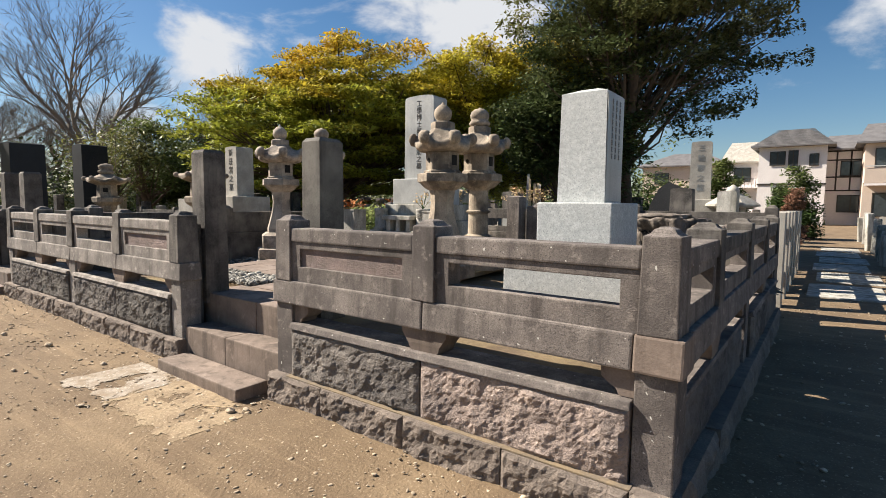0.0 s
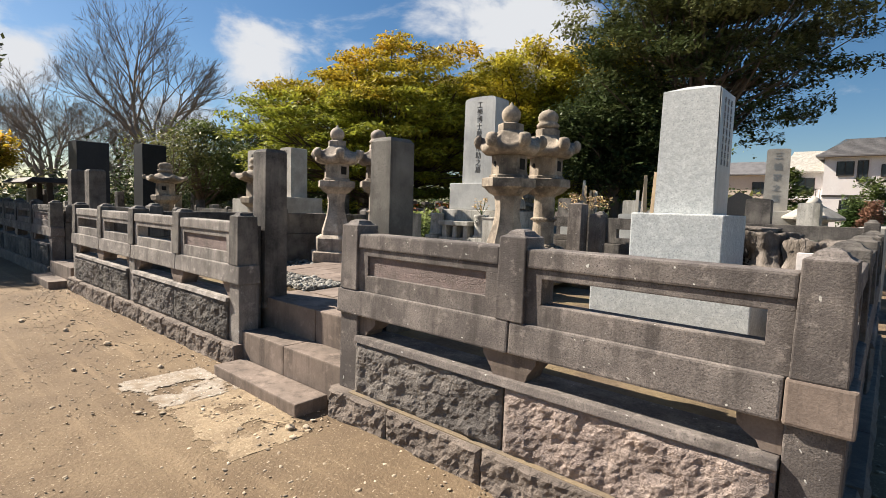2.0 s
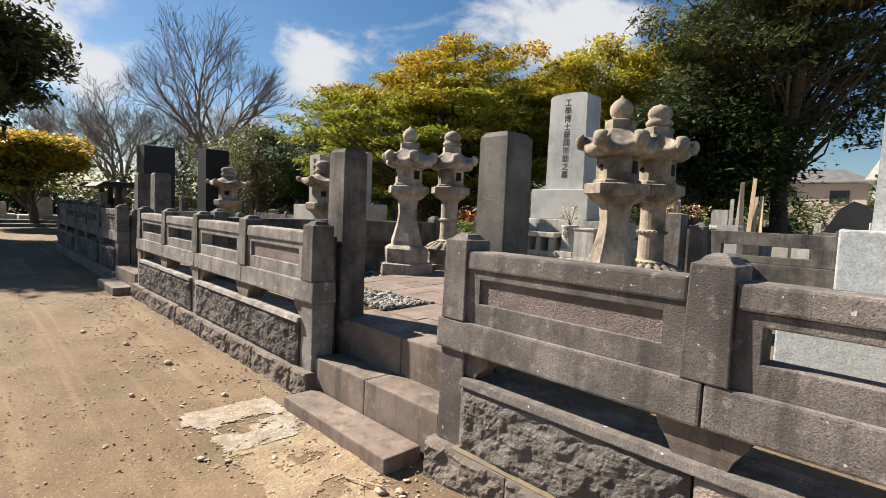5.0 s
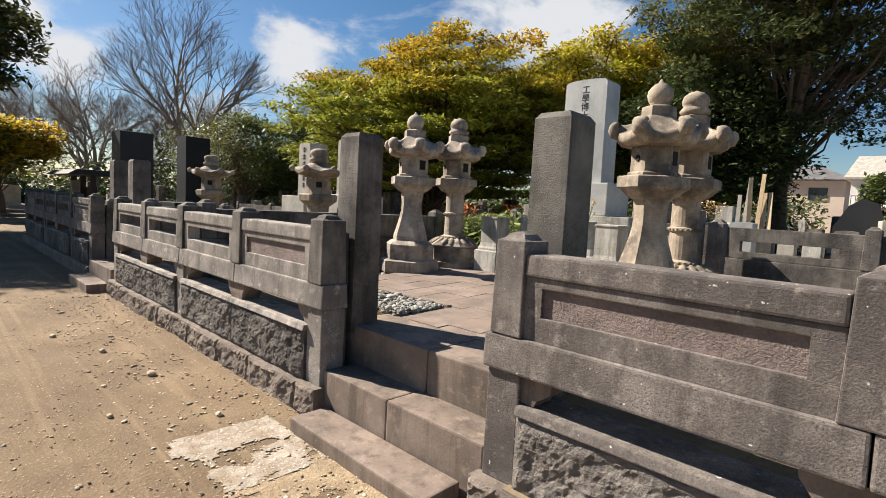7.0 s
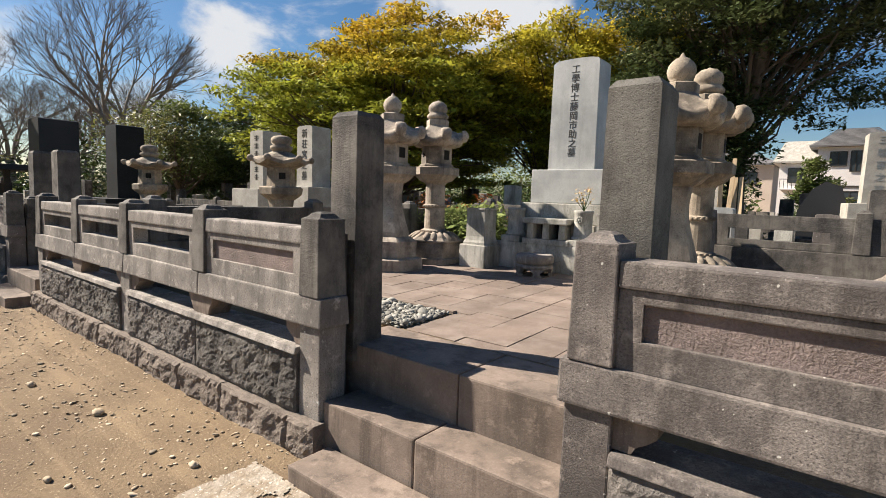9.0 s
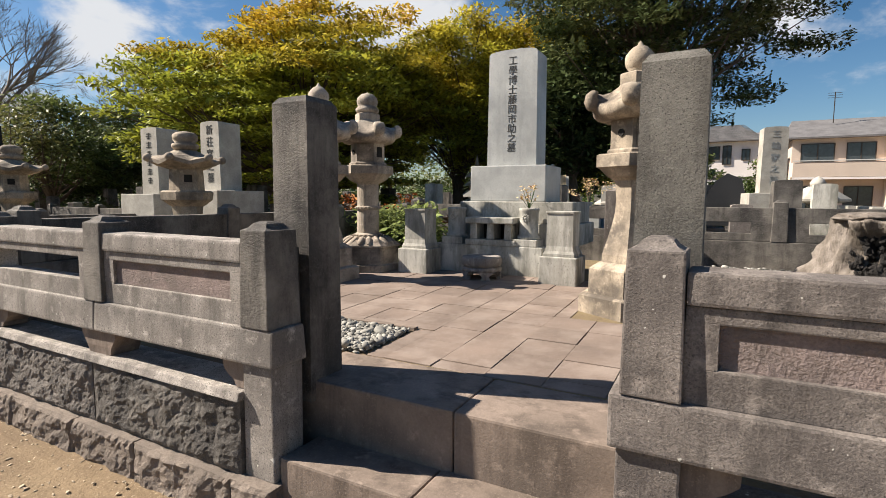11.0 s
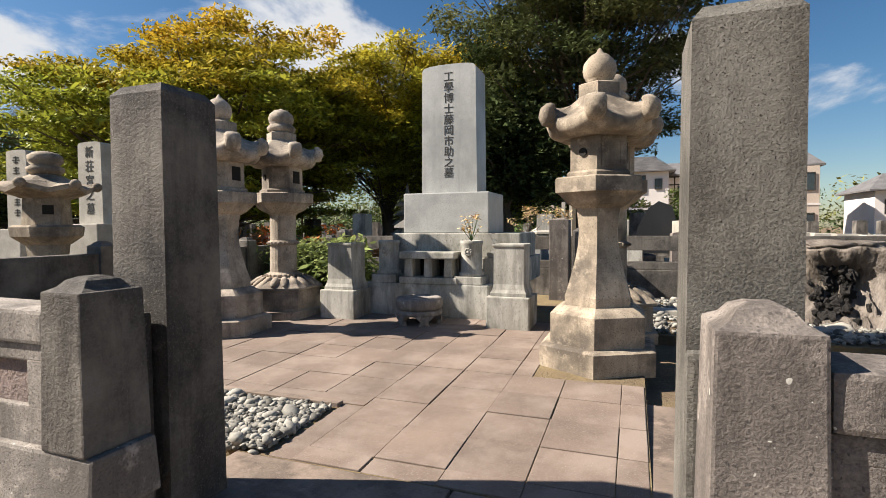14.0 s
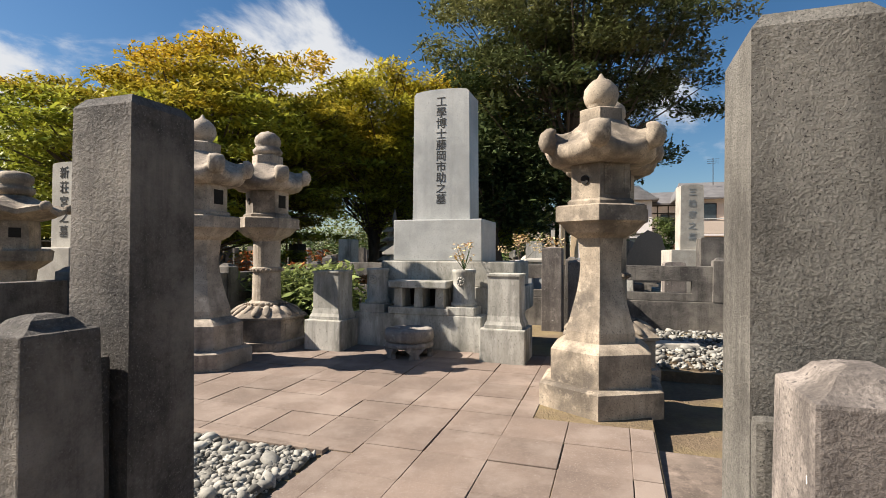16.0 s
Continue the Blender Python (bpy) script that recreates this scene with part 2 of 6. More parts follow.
M_TIMBER = material("dark_timber", (0.05, 0.042, 0.036), (0.035, 0.03, 0.026), 3, 30, 0.7, 0.1)
M_WINDOW = material("dark_window_glass", (0.05, 0.06, 0.07), (0.04, 0.05, 0.055), 0.7, 5, 0.08, 0.0, spec=0.6)
M_BARK = material("grey_brown_bark", (0.13, 0.10, 0.075), (0.08, 0.06, 0.045), 5, 40, 0.95, 0.8, stretch=(1, 1, 0.25))
M_BAREBARK = material("bare_twig_bark", (0.25, 0.21, 0.175), (0.18, 0.15, 0.125), 3, 30, 0.95, 0.2, stretch=(1, 1, 0.3))
M_STUMP = material("silvered_dead_wood", (0.26, 0.225, 0.195), (0.12, 0.1, 0.082), 7, 50, 0.95, 0.9, (0.09, 0.075, 0.06), 3.0, 0.6, stretch=(1, 1, 0.4), bump_dist=0.02)
M_CHAR = material("charred_wood", (0.03, 0.027, 0.025), (0.018, 0.016, 0.015), 9, 60, 0.9, 1.0, bump_dist=0.03)
M_WOODPALE = material("pale_sawn_timber", (0.55, 0.42, 0.27), (0.45, 0.33, 0.2), 4, 40, 0.8, 0.2, stretch=(1, 1, 0.2))
M_ORANGE = material("rust_orange_brush", (0.42, 0.17, 0.05), (0.3, 0.11, 0.035), 3, 20, 0.9, 0.0, island=True, random_value=0.3)


def leaf_material(name, low, high=None, z0=0.0, z1=1.0, rough=0.5, trans=0.25):
    """Leaves, with the colour turning from low to high up the crown, and from leaf to leaf."""
    m = bpy.data.materials.new(name)
    m.use_nodes = True
    nt = m.node_tree
    b = nt.nodes["Principled BSDF"]
    b.inputs["Roughness"].default_value, b.inputs["Specular IOR Level"].default_value = rough, 0.16
    geo = nt.nodes.new("ShaderNodeNewGeometry")
    sep = nt.nodes.new("ShaderNodeSeparateXYZ")
    nt.links.new(geo.outputs["Position"], sep.inputs["Vector"])
    n = nt.nodes.new("ShaderNodeTexNoise")
    n.inputs["Scale"].default_value, n.inputs["Detail"].default_value = 0.55, 4.0
    nt.links.new(geo.outputs["Position"], n.inputs["Vector"])
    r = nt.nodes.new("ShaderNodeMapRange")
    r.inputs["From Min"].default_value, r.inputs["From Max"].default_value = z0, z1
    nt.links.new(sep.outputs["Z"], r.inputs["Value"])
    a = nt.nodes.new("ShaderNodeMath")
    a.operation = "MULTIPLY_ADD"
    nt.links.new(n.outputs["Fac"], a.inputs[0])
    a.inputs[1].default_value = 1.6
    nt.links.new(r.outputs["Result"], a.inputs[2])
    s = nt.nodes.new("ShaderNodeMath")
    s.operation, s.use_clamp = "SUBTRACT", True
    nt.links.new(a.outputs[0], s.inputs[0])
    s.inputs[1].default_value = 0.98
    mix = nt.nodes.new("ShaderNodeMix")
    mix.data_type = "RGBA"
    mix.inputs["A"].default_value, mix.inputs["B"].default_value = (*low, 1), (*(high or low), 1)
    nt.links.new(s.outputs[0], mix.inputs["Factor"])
    hsv = nt.nodes.new("ShaderNodeHueSaturation")
    v = nt.nodes.new("ShaderNodeMapRange")
    v.inputs["To Min"].default_value, v.inputs["To Max"].default_value = 0.45, 1.75
    nt.links.new(geo.outputs["Random Per Island"], v.inputs["Value"])
    nt.links.new(v.outputs["Result"], hsv.inputs["Value"])
    nt.links.new(mix.outputs["Result"], hsv.inputs["Color"])
    nt.links.new(hsv.outputs["Color"], b.inputs["Base Color"])
    t = nt.nodes.new("ShaderNodeBsdfTranslucent")
    nt.links.new(hsv.outputs["Color"], t.inputs["Color"])
    ms = nt.nodes.new("ShaderNodeMixShader")
    ms.inputs["Fac"].default_value = trans
    nt.links.new(b.outputs["BSDF"], ms.inputs[1])
    nt.links.new(t.outputs["BSDF"], ms.inputs[2])
    nt.links.new(ms.outputs["Shader"], nt.nodes["Material Output"].inputs["Surface"])
    return m


M_LEAF_GOLD = leaf_material("gold_tipped_leaves", (0.24, 0.26, 0.034), (0.55, 0.325, 0.03), 3.7, 7.5, trans=0.3)
M_LEAF_ORANGE = leaf_material("orange_topped_leaves", (0.19, 0.21, 0.03), (0.6, 0.37, 0.03), 2.0, 4.8, trans=0.4)
M_LEAF_GOLD_FAR = leaf_material("gold_olive_leaves", (0.28, 0.3, 0.04), (0.54, 0.4, 0.04), 3.2, 7.6, trans=0.3)
# second colour puts the olive highlights of the lit crown top into the leaves
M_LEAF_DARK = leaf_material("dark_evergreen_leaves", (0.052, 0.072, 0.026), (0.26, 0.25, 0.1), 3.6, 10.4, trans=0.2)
M_LEAF_MID = leaf_material("mid_green_leaves", (0.05, 0.085, 0.025), (0.12, 0.14, 0.04), 0.5, 4.0)
# the pale upper colour paints in the bright highlights on the shrub leaves
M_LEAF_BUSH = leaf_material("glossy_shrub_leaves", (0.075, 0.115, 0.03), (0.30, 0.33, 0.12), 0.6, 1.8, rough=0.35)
M_OCHRE = material("ochre_crust", (0.22, 0.168, 0.105), (0.16, 0.125, 0.085), 6, 60, 0.95, 0.4, (0.15, 0.13, 0.11), 3, 0.7)
M_FLOWER = material("faded_flowers", (0.55, 0.35, 0.25), (0.6, 0.5, 0.2), 30, 60, 0.8, 0.0, island=True, random_value=0.4)
M_LEAF_PALE = leaf_material("pale_olive_leaves", (0.09, 0.1, 0.035), (0.22, 0.21, 0.065), 1.0, 6.0)


# ---- mesh helpers ----
def part(name, bm, mat, parent=None, label="", smooth=False):
    me = bpy.data.meshes.new(name)
    bmesh.ops.recalc_face_normals(bm, faces=bm.faces)
    bm.to_mesh(me)
    bm.free()
    if smooth:
        for p in me.polygons:
            p.use_smooth = True
    me.materials.append(mat)
    ob = new(name, me)
    if parent:
        ob.parent = parent
    if label:
        ob["label"] = label
    return ob


def raw(name, verts, faces, mat, parent=None, label=""):
    me = bpy.data.meshes.new(name)
    me.from_pydata(verts, [], faces)
    me.materials.append(mat)
    me.update()
    ob = new(name, me)
    if parent:
        ob.parent = parent
    if label:
        ob["label"] = label
    return ob


def thing(name, at, label, category, group="", kind="", rz=0):
    ob = new(name)
    ob.matrix_world = at if isinstance(at, Matrix) else pose(*at, 0, 0, rz)
    return tagged(ob, label, category, group, kind)


def block(x0, x1, y0, y1, z0, z1, bevel=0.008, top=(0, 0), bm=None, chip=0.0):
    """A dressed block with worn arrises; top: how far its upper end draws in along x and y; chip: unevenness of its corners."""
    bm = bm or bmesh.new()
    v = [bm.verts.new((x, y, z)) for z, ix, iy in ((z0, 0, 0), (z1, *top)) for x, y in
         ((x0 + ix, y0 + iy), (x1 - ix, y0 + iy), (x1 - ix, y1 - iy), (x0 + ix, y1 - iy))]
    if chip:
        for p in v:
            p.co += Vector((random.uniform(-chip, chip), random.uniform(-chip, chip), random.uniform(-chip, chip) * 0.5))
    fs = [bm.faces.new([v[i] for i in q]) for q in ((3, 2, 1, 0), (4, 5, 6, 7), (0, 1, 5, 4), (1, 2, 6, 5), (2, 3, 7, 6), (3, 0, 4, 7))]
    if bevel:
        es = {e for f in fs for e in f.edges}
        bmesh.ops.bevel(bm, geom=list(es), offset=bevel, segments=2, affect="EDGES", profile=0.6)
    return bm


def loft(rings, bm=None, close=True):
    """Skin a stack of rings of equal count."""
    bm = bm or bmesh.new()
    vs = [[bm.verts.new(p) for p in ring] for ring in rings]
    n = len(vs[0])
    for a, b in zip(vs, vs[1:]):
        for i in range(n):
            bm.faces.new((a[i], a[(i + 1) % n], b[(i + 1) % n], b[i]))
    if close:
        bm.faces.new(vs[0][::-1])
        bm.faces.new(vs[-1])
    return bm


def ring(r, z, n=6, turn=0.0, cx=0.0, cy=0.0):
    return [(cx + r * math.cos(turn + 2 * math.pi * i / n), cy + r * math.sin(turn + 2 * math.pi * i / n), z) for i in range(n)]


def lathe(profile, n=24, turn=0.0, bm=None, cx=0.0, cy=0.0):
    return loft([ring(max(r, 0.001), z, n, turn, cx, cy) for r, z in profile], bm)


def soften(bm, offset=0.006):
    es = [e for e in bm.edges if len(e.link_faces) == 2 and e.calc_face_angle(0) > 0.45]
    bmesh.ops.bevel(bm, geom=es, offset=offset, segments=2, affect="EDGES", profile=0.6)
    return bm


def rough_block(x0, x1, y0, y1, z0, z1, amount=0.03, step=0.022, seed=0.0, margin=0.03):
    """A block with a split, rock-like front (towards -y) and a flat rest."""
    nx, nz = max(4, int((x1 - x0) / step)), max(4, int((z1 - z0) / step))
    bm = bmesh.new()
    grid = []
    for k in range(nz + 1):
        row = []
        for i in range(nx + 1):
            x, z = x0 + (x1 - x0) * i / nx, z0 + (z1 - z0) * k / nz
            edge = min(x - x0, x1 - x, z - z0, z1 - z) / margin
            e = min(1.0, max(0.0, edge))
            p = Vector((x * 5 + seed, seed * 1.7, z * 6))
            h = noise.fractal(p * 1.5, 0.65, 2.1, 7) * 0.75 + noise.voronoi(p * 2.6)[0][0] * 0.2
            big = noise.noise(Vector((x * 1.8 + seed, 3.0, z * 2.5 + seed))) * 0.5
            y = y0 - e * amount * (0.55 + h + big) * (1.0 if 0 < i < nx and 0 < k < nz else 0)
            row.append(bm.verts.new((x + (random.uniform(-1, 1) * step * 0.2 if 0 < i < nx else 0), y, z)))
        grid.append(row)
    for k in range(nz):
        for i in range(nx):
            bm.faces.new((grid[k][i], grid[k][i + 1], grid[k + 1][i + 1], grid[k + 1][i]))
    c = [bm.verts.new(p) for p in ((x0, y1, z0), (x1, y1, z0), (x1, y1, z1), (x0, y1, z1))]
    bm.faces.new(c[::-1])
    bm.faces.new([c[0], c[1], *grid[0][::-1]])
    bm.faces.new([c[2], c[3], *grid[-1]])
    bm.faces.new([c[1], c[2], *[r[-1] for r in grid[::-1]]])
    bm.faces.new([c[3], c[0], *[r[0] for r in grid]])
    return bm


def post_mesh(w, d, z0, z1, taper=0.008):
    """A fence post with a low pyramidal cap and a rounded boss."""
    bm = block(-w / 2, w / 2, 0, d, z0, z1 - 0.025, 0.007, (taper, taper), chip=0.002)
    t = w / 2 - taper - 0.004
    r0 = [(-t, taper + 0.004, z1 - 0.026), (t, taper + 0.004, z1 - 0.026), (t, d - taper - 0.004, z1 - 0.026), (-t, d - taper - 0.004, z1 - 0.026)]
    cy = d / 2
    loft([r0, [(x * 0.72, cy + (y - cy) * 0.72, z1 - 0.014) for x, y, z in r0], [(x * 0.55, cy + (y - cy) * 0.55, z1 + 0.004) for x, y, z in r0],
          [(x * 0.28, cy + (y - cy) * 0.28, z1 + 0.014) for x, y, z in r0]], bm)
    return bm


def panel_mesh(x0, x1, z0, z1, opening, y=0.022, d=0.12):
    """A parapet panel: a frame round a slot that is cut right through."""
    a, c, b0, b1 = opening
    bm = block(x0, x1, y, y + d, z0, b0, 0.006)
    block(x0, x1, y, y + d, b1, z1, 0.006, bm=bm)
    block(x0, a, y, y + d, b0 - 0.004, b1 + 0.004, 0.002, bm=bm)
    block(c, x1, y, y + d, b0 - 0.004, b1 + 0.004, 0.002, bm=bm)
    return bm


BEAM0, BEAM1, RAIL0, RAIL1, POST1 = 0.745, 0.915, 1.205, 1.305, 1.385


def fence(name, at, rz, posts, feet, closed, label, stones_mat, post_mat, group="", depth=0.2, stone_joints=True, detail=0.018, ground=0.0, rail_mat=None, ledge=False, stone=M_ANDESITE):
    """A stone parapet on a rough base. posts: centres along x; feet: posts that run down to the base; closed: bays with a blind panel."""
    ob = thing(name, at, label, "fence", group, rz=rz)
    w = 0.178
    x0, x1 = posts[0] - w / 2, posts[-1] + w / 2
    for i, c in enumerate(posts):
        p = part("post", post_mesh(w, depth + 0.004, BEAM1, POST1), post_mat, ob)
        p.location = (c, -0.004, 0)
        if i in feet:
            part("foot_post", block(c - w / 2 - 0.004, c + w / 2 + 0.004, 0.01, depth, 0.2 + ground, BEAM0, 0.008, chip=0.003), stone, ob)
        else:
            bm = loft([[(c - 0.1, 0.02, 0.60), (c + 0.1, 0.02, 0.60), (c + 0.1, depth - 0.02, 0.60), (c - 0.1, depth - 0.02, 0.60)],
                       [(c - 0.12, 0.015, 0.65), (c + 0.12, 0.015, 0.65), (c + 0.12, depth - 0.015, 0.65), (c - 0.12, depth - 0.015, 0.65)],
                       [(c - 0.165, 0.015, 0.71), (c + 0.165, 0.015, 0.71), (c + 0.165, depth - 0.015, 0.71), (c - 0.165, depth - 0.015, 0.71)],
                       [(c - 0.17, 0.015, BEAM0 + 0.002), (c + 0.17, 0.015, BEAM0 + 0.002), (c + 0.17, depth - 0.015, BEAM0 + 0.002), (c - 0.17, depth - 0.015, BEAM0 + 0.002)]])
            part("corbel", soften(bm), M_STEP, ob, "brownish carved corbel")
        if i in feet:
            for side in (-1, 1):
                if (side < 0 and i == 0) or (side > 0 and i == len(posts) - 1):
                    continue
                e = c + side * (w / 2 + 0.005)
                prof = [(0.0, 0.61), (0.07, 0.61), (0.085, 0.64), (0.12, 0.66), (0.155, 0.69), (0.16, BEAM0 + 0.002), (0.0, BEAM0 + 0.002)]
                bm = loft([[(e + side * u, y, z) for u, z in prof] for y in (0.03, depth - 0.03)])
                part("half_corbel", soften(bm), M_STEP, ob, "grey carved half corbel beside the foot post")
    for i, (a, c) in enumerate(zip(posts, posts[1:])):
        l, r = a + (0 if i else -w / 2 - 0.03), c + (0 if i < len(posts) - 2 else w / 2 + 0.03)
        if ledge and i == len(posts) - 2:
            part("beam_end", block(c - w / 2 - 0.01, r, -0.016, depth + 0.012, BEAM0 - 0.002, BEAM1 + 0.001, 0.012, (0, 0.01), chip=0.003), M_STEP, ob, "pale weathered end stone of the beam")
            r = c - w / 2 - 0.012
        part("beam", block(l + 0.0025, r - 0.0025, -0.012, depth + 0.01, BEAM0, BEAM1, 0.012, (0, 0.012), chip=0.003), stone, ob)
        a, c = a + w / 2 - 0.004, c - w / 2 + 0.004
        part("top_rail", block(a, c, 0.01, depth - 0.02, RAIL0, RAIL1, 0.012, (0, 0.004), chip=0.002), rail_mat or stone, ob)
        o = (a + 0.09, c - 0.09, 1.025, 1.155)
        part("panel", panel_mesh(a, c, BEAM1 - 0.004, RAIL0, o), stone, ob)
        if i in closed:
            part("sunk_panel", block(o[0] - 0.02, o[1] + 0.02, 0.039, 0.12, o[2] - 0.02, o[3] + 0.02, 0), M_PANEL, ob, "pinkish picked stone panel")
    fl = sorted(feet)
    for i, j in zip(fl, fl[1:]):
        l, r = posts[i] + w / 2 + 0.006, posts[j] - w / 2 - 0.006
        part("coping", block(l, r, -0.03, depth + 0.05, 0.565, 0.605, 0.006, (0, 0.012), chip=0.003), stone, ob, "pale weathered coping slab")
        if ledge:
            part("sand_ledge", block(l - 0.02, r + 0.02, -0.045, 0.06, 0.2, 0.212, 0.004), M_OCHRE, ob, "ochre crust along the plinth ledge")
        n = max(1, j - i) if stone_joints else 1
        for k in range(n):
            u0, u1 = l + (r - l) * k / n + 0.006, l + (r - l) * (k + 1) / n - 0.006
            part("rough_stone", rough_block(u0, u1, -0.006, depth, 0.2 + ground, 0.562, 0.02, detail, 7.3 * (i + k) + posts[0]), stones_mat[(i + k) % len(stones_mat)], ob)
    u, k = x0 - 0.04, 0
    while u < x1 + 0.02:
        step = min(random.uniform(0.55, 0.95), x1 + 0.04 - u)
        part("plinth_stone", rough_block(u + 0.004, u + step - 0.004, -0.055, depth + 0.02, -0.12 + ground, 0.205 + ground + random.uniform(-0.008, 0.004), 0.024, detail * 1.2, 3.1 * k + posts[0] * 2, 0.02), M_PLINTH, ob)
        u += step
        k += 1
    return ob


def lettering(text, size, at, parent, mat, spacing=1.0, extrude=0.0015):
    """Vertical lettering in the built-in font, facing -y, its top centre at the given place."""
    for i, ch in enumerate(text):
        cu = bpy.data.curves.new("character", "FONT")
        cu.body = ch
        cu.size, cu.align_x, cu.align_y, cu.extrude = size, "CENTER", "TOP", extrude
        tmp = bpy.data.objects.new("character", cu)
        scene.collection.objects.link(tmp)
        me = bpy.data.meshes.new_from_object(tmp.evaluated_get(bpy.context.evaluated_depsgraph_get()))
        bpy.data.objects.remove(tmp)
        me.materials.clear()
        me.materials.append(mat)
        ob = new("character", me)
        ob.parent = parent
        ob.matrix_local = pose(at[0], at[1], at[2] - i * size * spacing, 90, 0, 0)


def bars(count, w, h, gap, at, parent, mat, rz=0):
    """Unreadable lettering: a column of short bars facing -y."""
    for i in range(count):
        bm = bmesh.new()
        for k in range(3):
            l = w * random.uniform(0.6, 1.0)
            block(-l / 2, l / 2, -0.002, 0.002, -h * (k + 0.75) / 3, -h * (k + 0.35) / 3, 0, bm=bm)
        block(-w * 0.08, w * 0.08, -0.002, 0.002, -h, 0, 0, bm=bm)
        ob = part("character", bm, mat, parent)
        ob.matrix_local = pose(at[0], at[1], at[2] - i * (h + gap), 0, 0, rz)


def limb(verts, faces, pts, r0, r1, n=6):
    """A tapered tube along points."""
    base = len(verts)
    for i, p in enumerate(pts):
        d = (Vector(pts[min(i + 1, len(pts) - 1)]) - Vector(pts[max(i - 1, 0)])).normalized()
        u = d.orthogonal().normalized()
        w = d.cross(u)
        r = r0 + (r1 - r0) * i / (len(pts) - 1)
        for k in range(n):
            a = 2 * math.pi * k / n
            verts.append(tuple(Vector(p) + u * (r * math.cos(a)) + w * (r * math.sin(a))))
    for i in range(len(pts) - 1):
        for k in range(n):
            faces.append((base + i * n + k, base + i * n + (k + 1) % n, base + (i + 1) * n + (k + 1) % n, base + (i + 1) * n + k))


def wander(rng, p, d, length, steps, bend):
    pts, p, d = [tuple(p)], Vector(p), Vector(d).normalized()
    for _ in range(steps):
        d = (d + Vector((rng.gauss(0, bend), rng.gauss(0, bend), rng.gauss(0, bend * 0.7)))).normalized()
        p = p + d * (length / steps)
        pts.append(tuple(p))
    return pts, d


def leaves(name, centres, per, spread, size, mat, parent, seed, flat=0.45, label=""):
    """Clumps of small pointed leaves in one mesh."""
    rng = np.random.default_rng(seed)
    c = np.repeat(np.array(centres), per, axis=0)
    n = len(c)
    off = np.clip(rng.normal(0, 1, (n, 3)), -1.45, 1.45) * (spread, spread, spread * flat)
    p = c + off
    a, tilt = rng.uniform(0, 2 * np.pi, n), rng.normal(0.1, 0.45, n)
    s = size * np.exp(rng.normal(0, 0.3, n))
    u = np.c_[np.cos(a) * np.cos(tilt), np.sin(a) * np.cos(tilt), np.sin(tilt)]
    v = np.c_[-np.sin(a), np.cos(a), rng.normal(0, 0.5, n)]
    v /= np.linalg.norm(v, axis=1)[:, None]
    q = np.stack([p - u * s[:, None], p + v * s[:, None] * 0.42, p + u * s[:, None], p - v * s[:, None] * 0.42], 1).reshape(-1, 3)
    me = bpy.data.meshes.new(name)
    me.vertices.add(4 * n)
    me.vertices.foreach_set("co", q.ravel())
    me.loops.add(4 * n)
    me.loops.foreach_set("vertex_index", np.arange(4 * n))
    me.polygons.add(n)
    me.polygons.foreach_set("loop_start", np.arange(0, 4 * n, 4))
    me.update()
    me.validate()
    me.materials.append(mat)
    ob = new(name, me)
    ob.parent = parent
    if label:
        ob["label"] = label
    return ob


# ---- ground and lot ----
def ground_height(x, y):
    if not (-28 < x < 8 and -5 < y < 4):
        return 0.0
    h = 0.012 * noise.fractal(Vector((x * 1.3, y * 1.3, 0)), 1.0, 2.0, 4)
    return h - 0.014 * math.exp(-((y - 0.55 - 0.03 * math.sin(x)) / 0.12) ** 2) - 0.014 * math.exp(-((y + 0.75) / 0.14) ** 2)


def ground_sheet():
    """One earth sheet to the horizon, finely uneven near the walk."""
    xs = sorted({-900, -300, -120, -60, -40, 40, 120, 300, 900, *np.arange(-28, 8.01, 0.16).round(3).tolist()})
    ys = sorted({-900, -300, -120, -60, -20, 60, 120, 300, 900, *np.arange(-5, 4.01, 0.14).round(3).tolist(), *range(5, 50, 5)})
    verts = []
    for y in ys:
        for x in xs:
            verts.append((x, y, ground_height(x, y)))
    n = len(xs)
    faces = [(j * n + i, j * n + i + 1, (j + 1) * n + i + 1, (j + 1) * n + i) for j in range(len(ys) - 1) for i in range(n - 1)]
    return tagged(raw("ground", verts, faces, M_GROUND), "trodden sandy brown earth with faint wheel tracks", "ground", kind="structure")


ground_sheet()
PZ = 0.6


def lot_fill(name, x0, x1, y0, y1, z, mat, label):
    bm = block(x0, x1, y0, y1, -0.1, z, 0.0)
    return tagged(part(name, bm, mat), label, "ground", kind="structure")


lot_fill("lot_ground", -7.62, -0.68, 3.02, 8.2, PZ - 0.035, M_EARTH, "dark brown earth fill inside the grave lot")
lot_fill("lot_ground_rear", -7.6, -0.7, 5.95, 8.19, PZ + 0.045, M_EARTH, "dark earth at the back of the grave lot")
lot_fill("lot_ground_front", -3.32, -0.68, 2.57, 3.018, PZ - 0.037, M_EARTH, "mossy earth strip behind the parapet")
lot_fill("lot_ground_front_west", -7.62, -4.99, 2.57, 3.018, PZ - 0.037, M_EARTH, "earth strip behind the parapet")
lot_fill("lot_ground_next", -10.1, -7.78, 2.57, 8.2, PZ - 0.05, M_EARTH, "earth fill of the neighbouring grave lot")
lot_fill("lot_ground_far", -20.0, -11.85, 2.57, 8.2, PZ - 0.1, M_EARTH, "earth fill of a further grave lot")

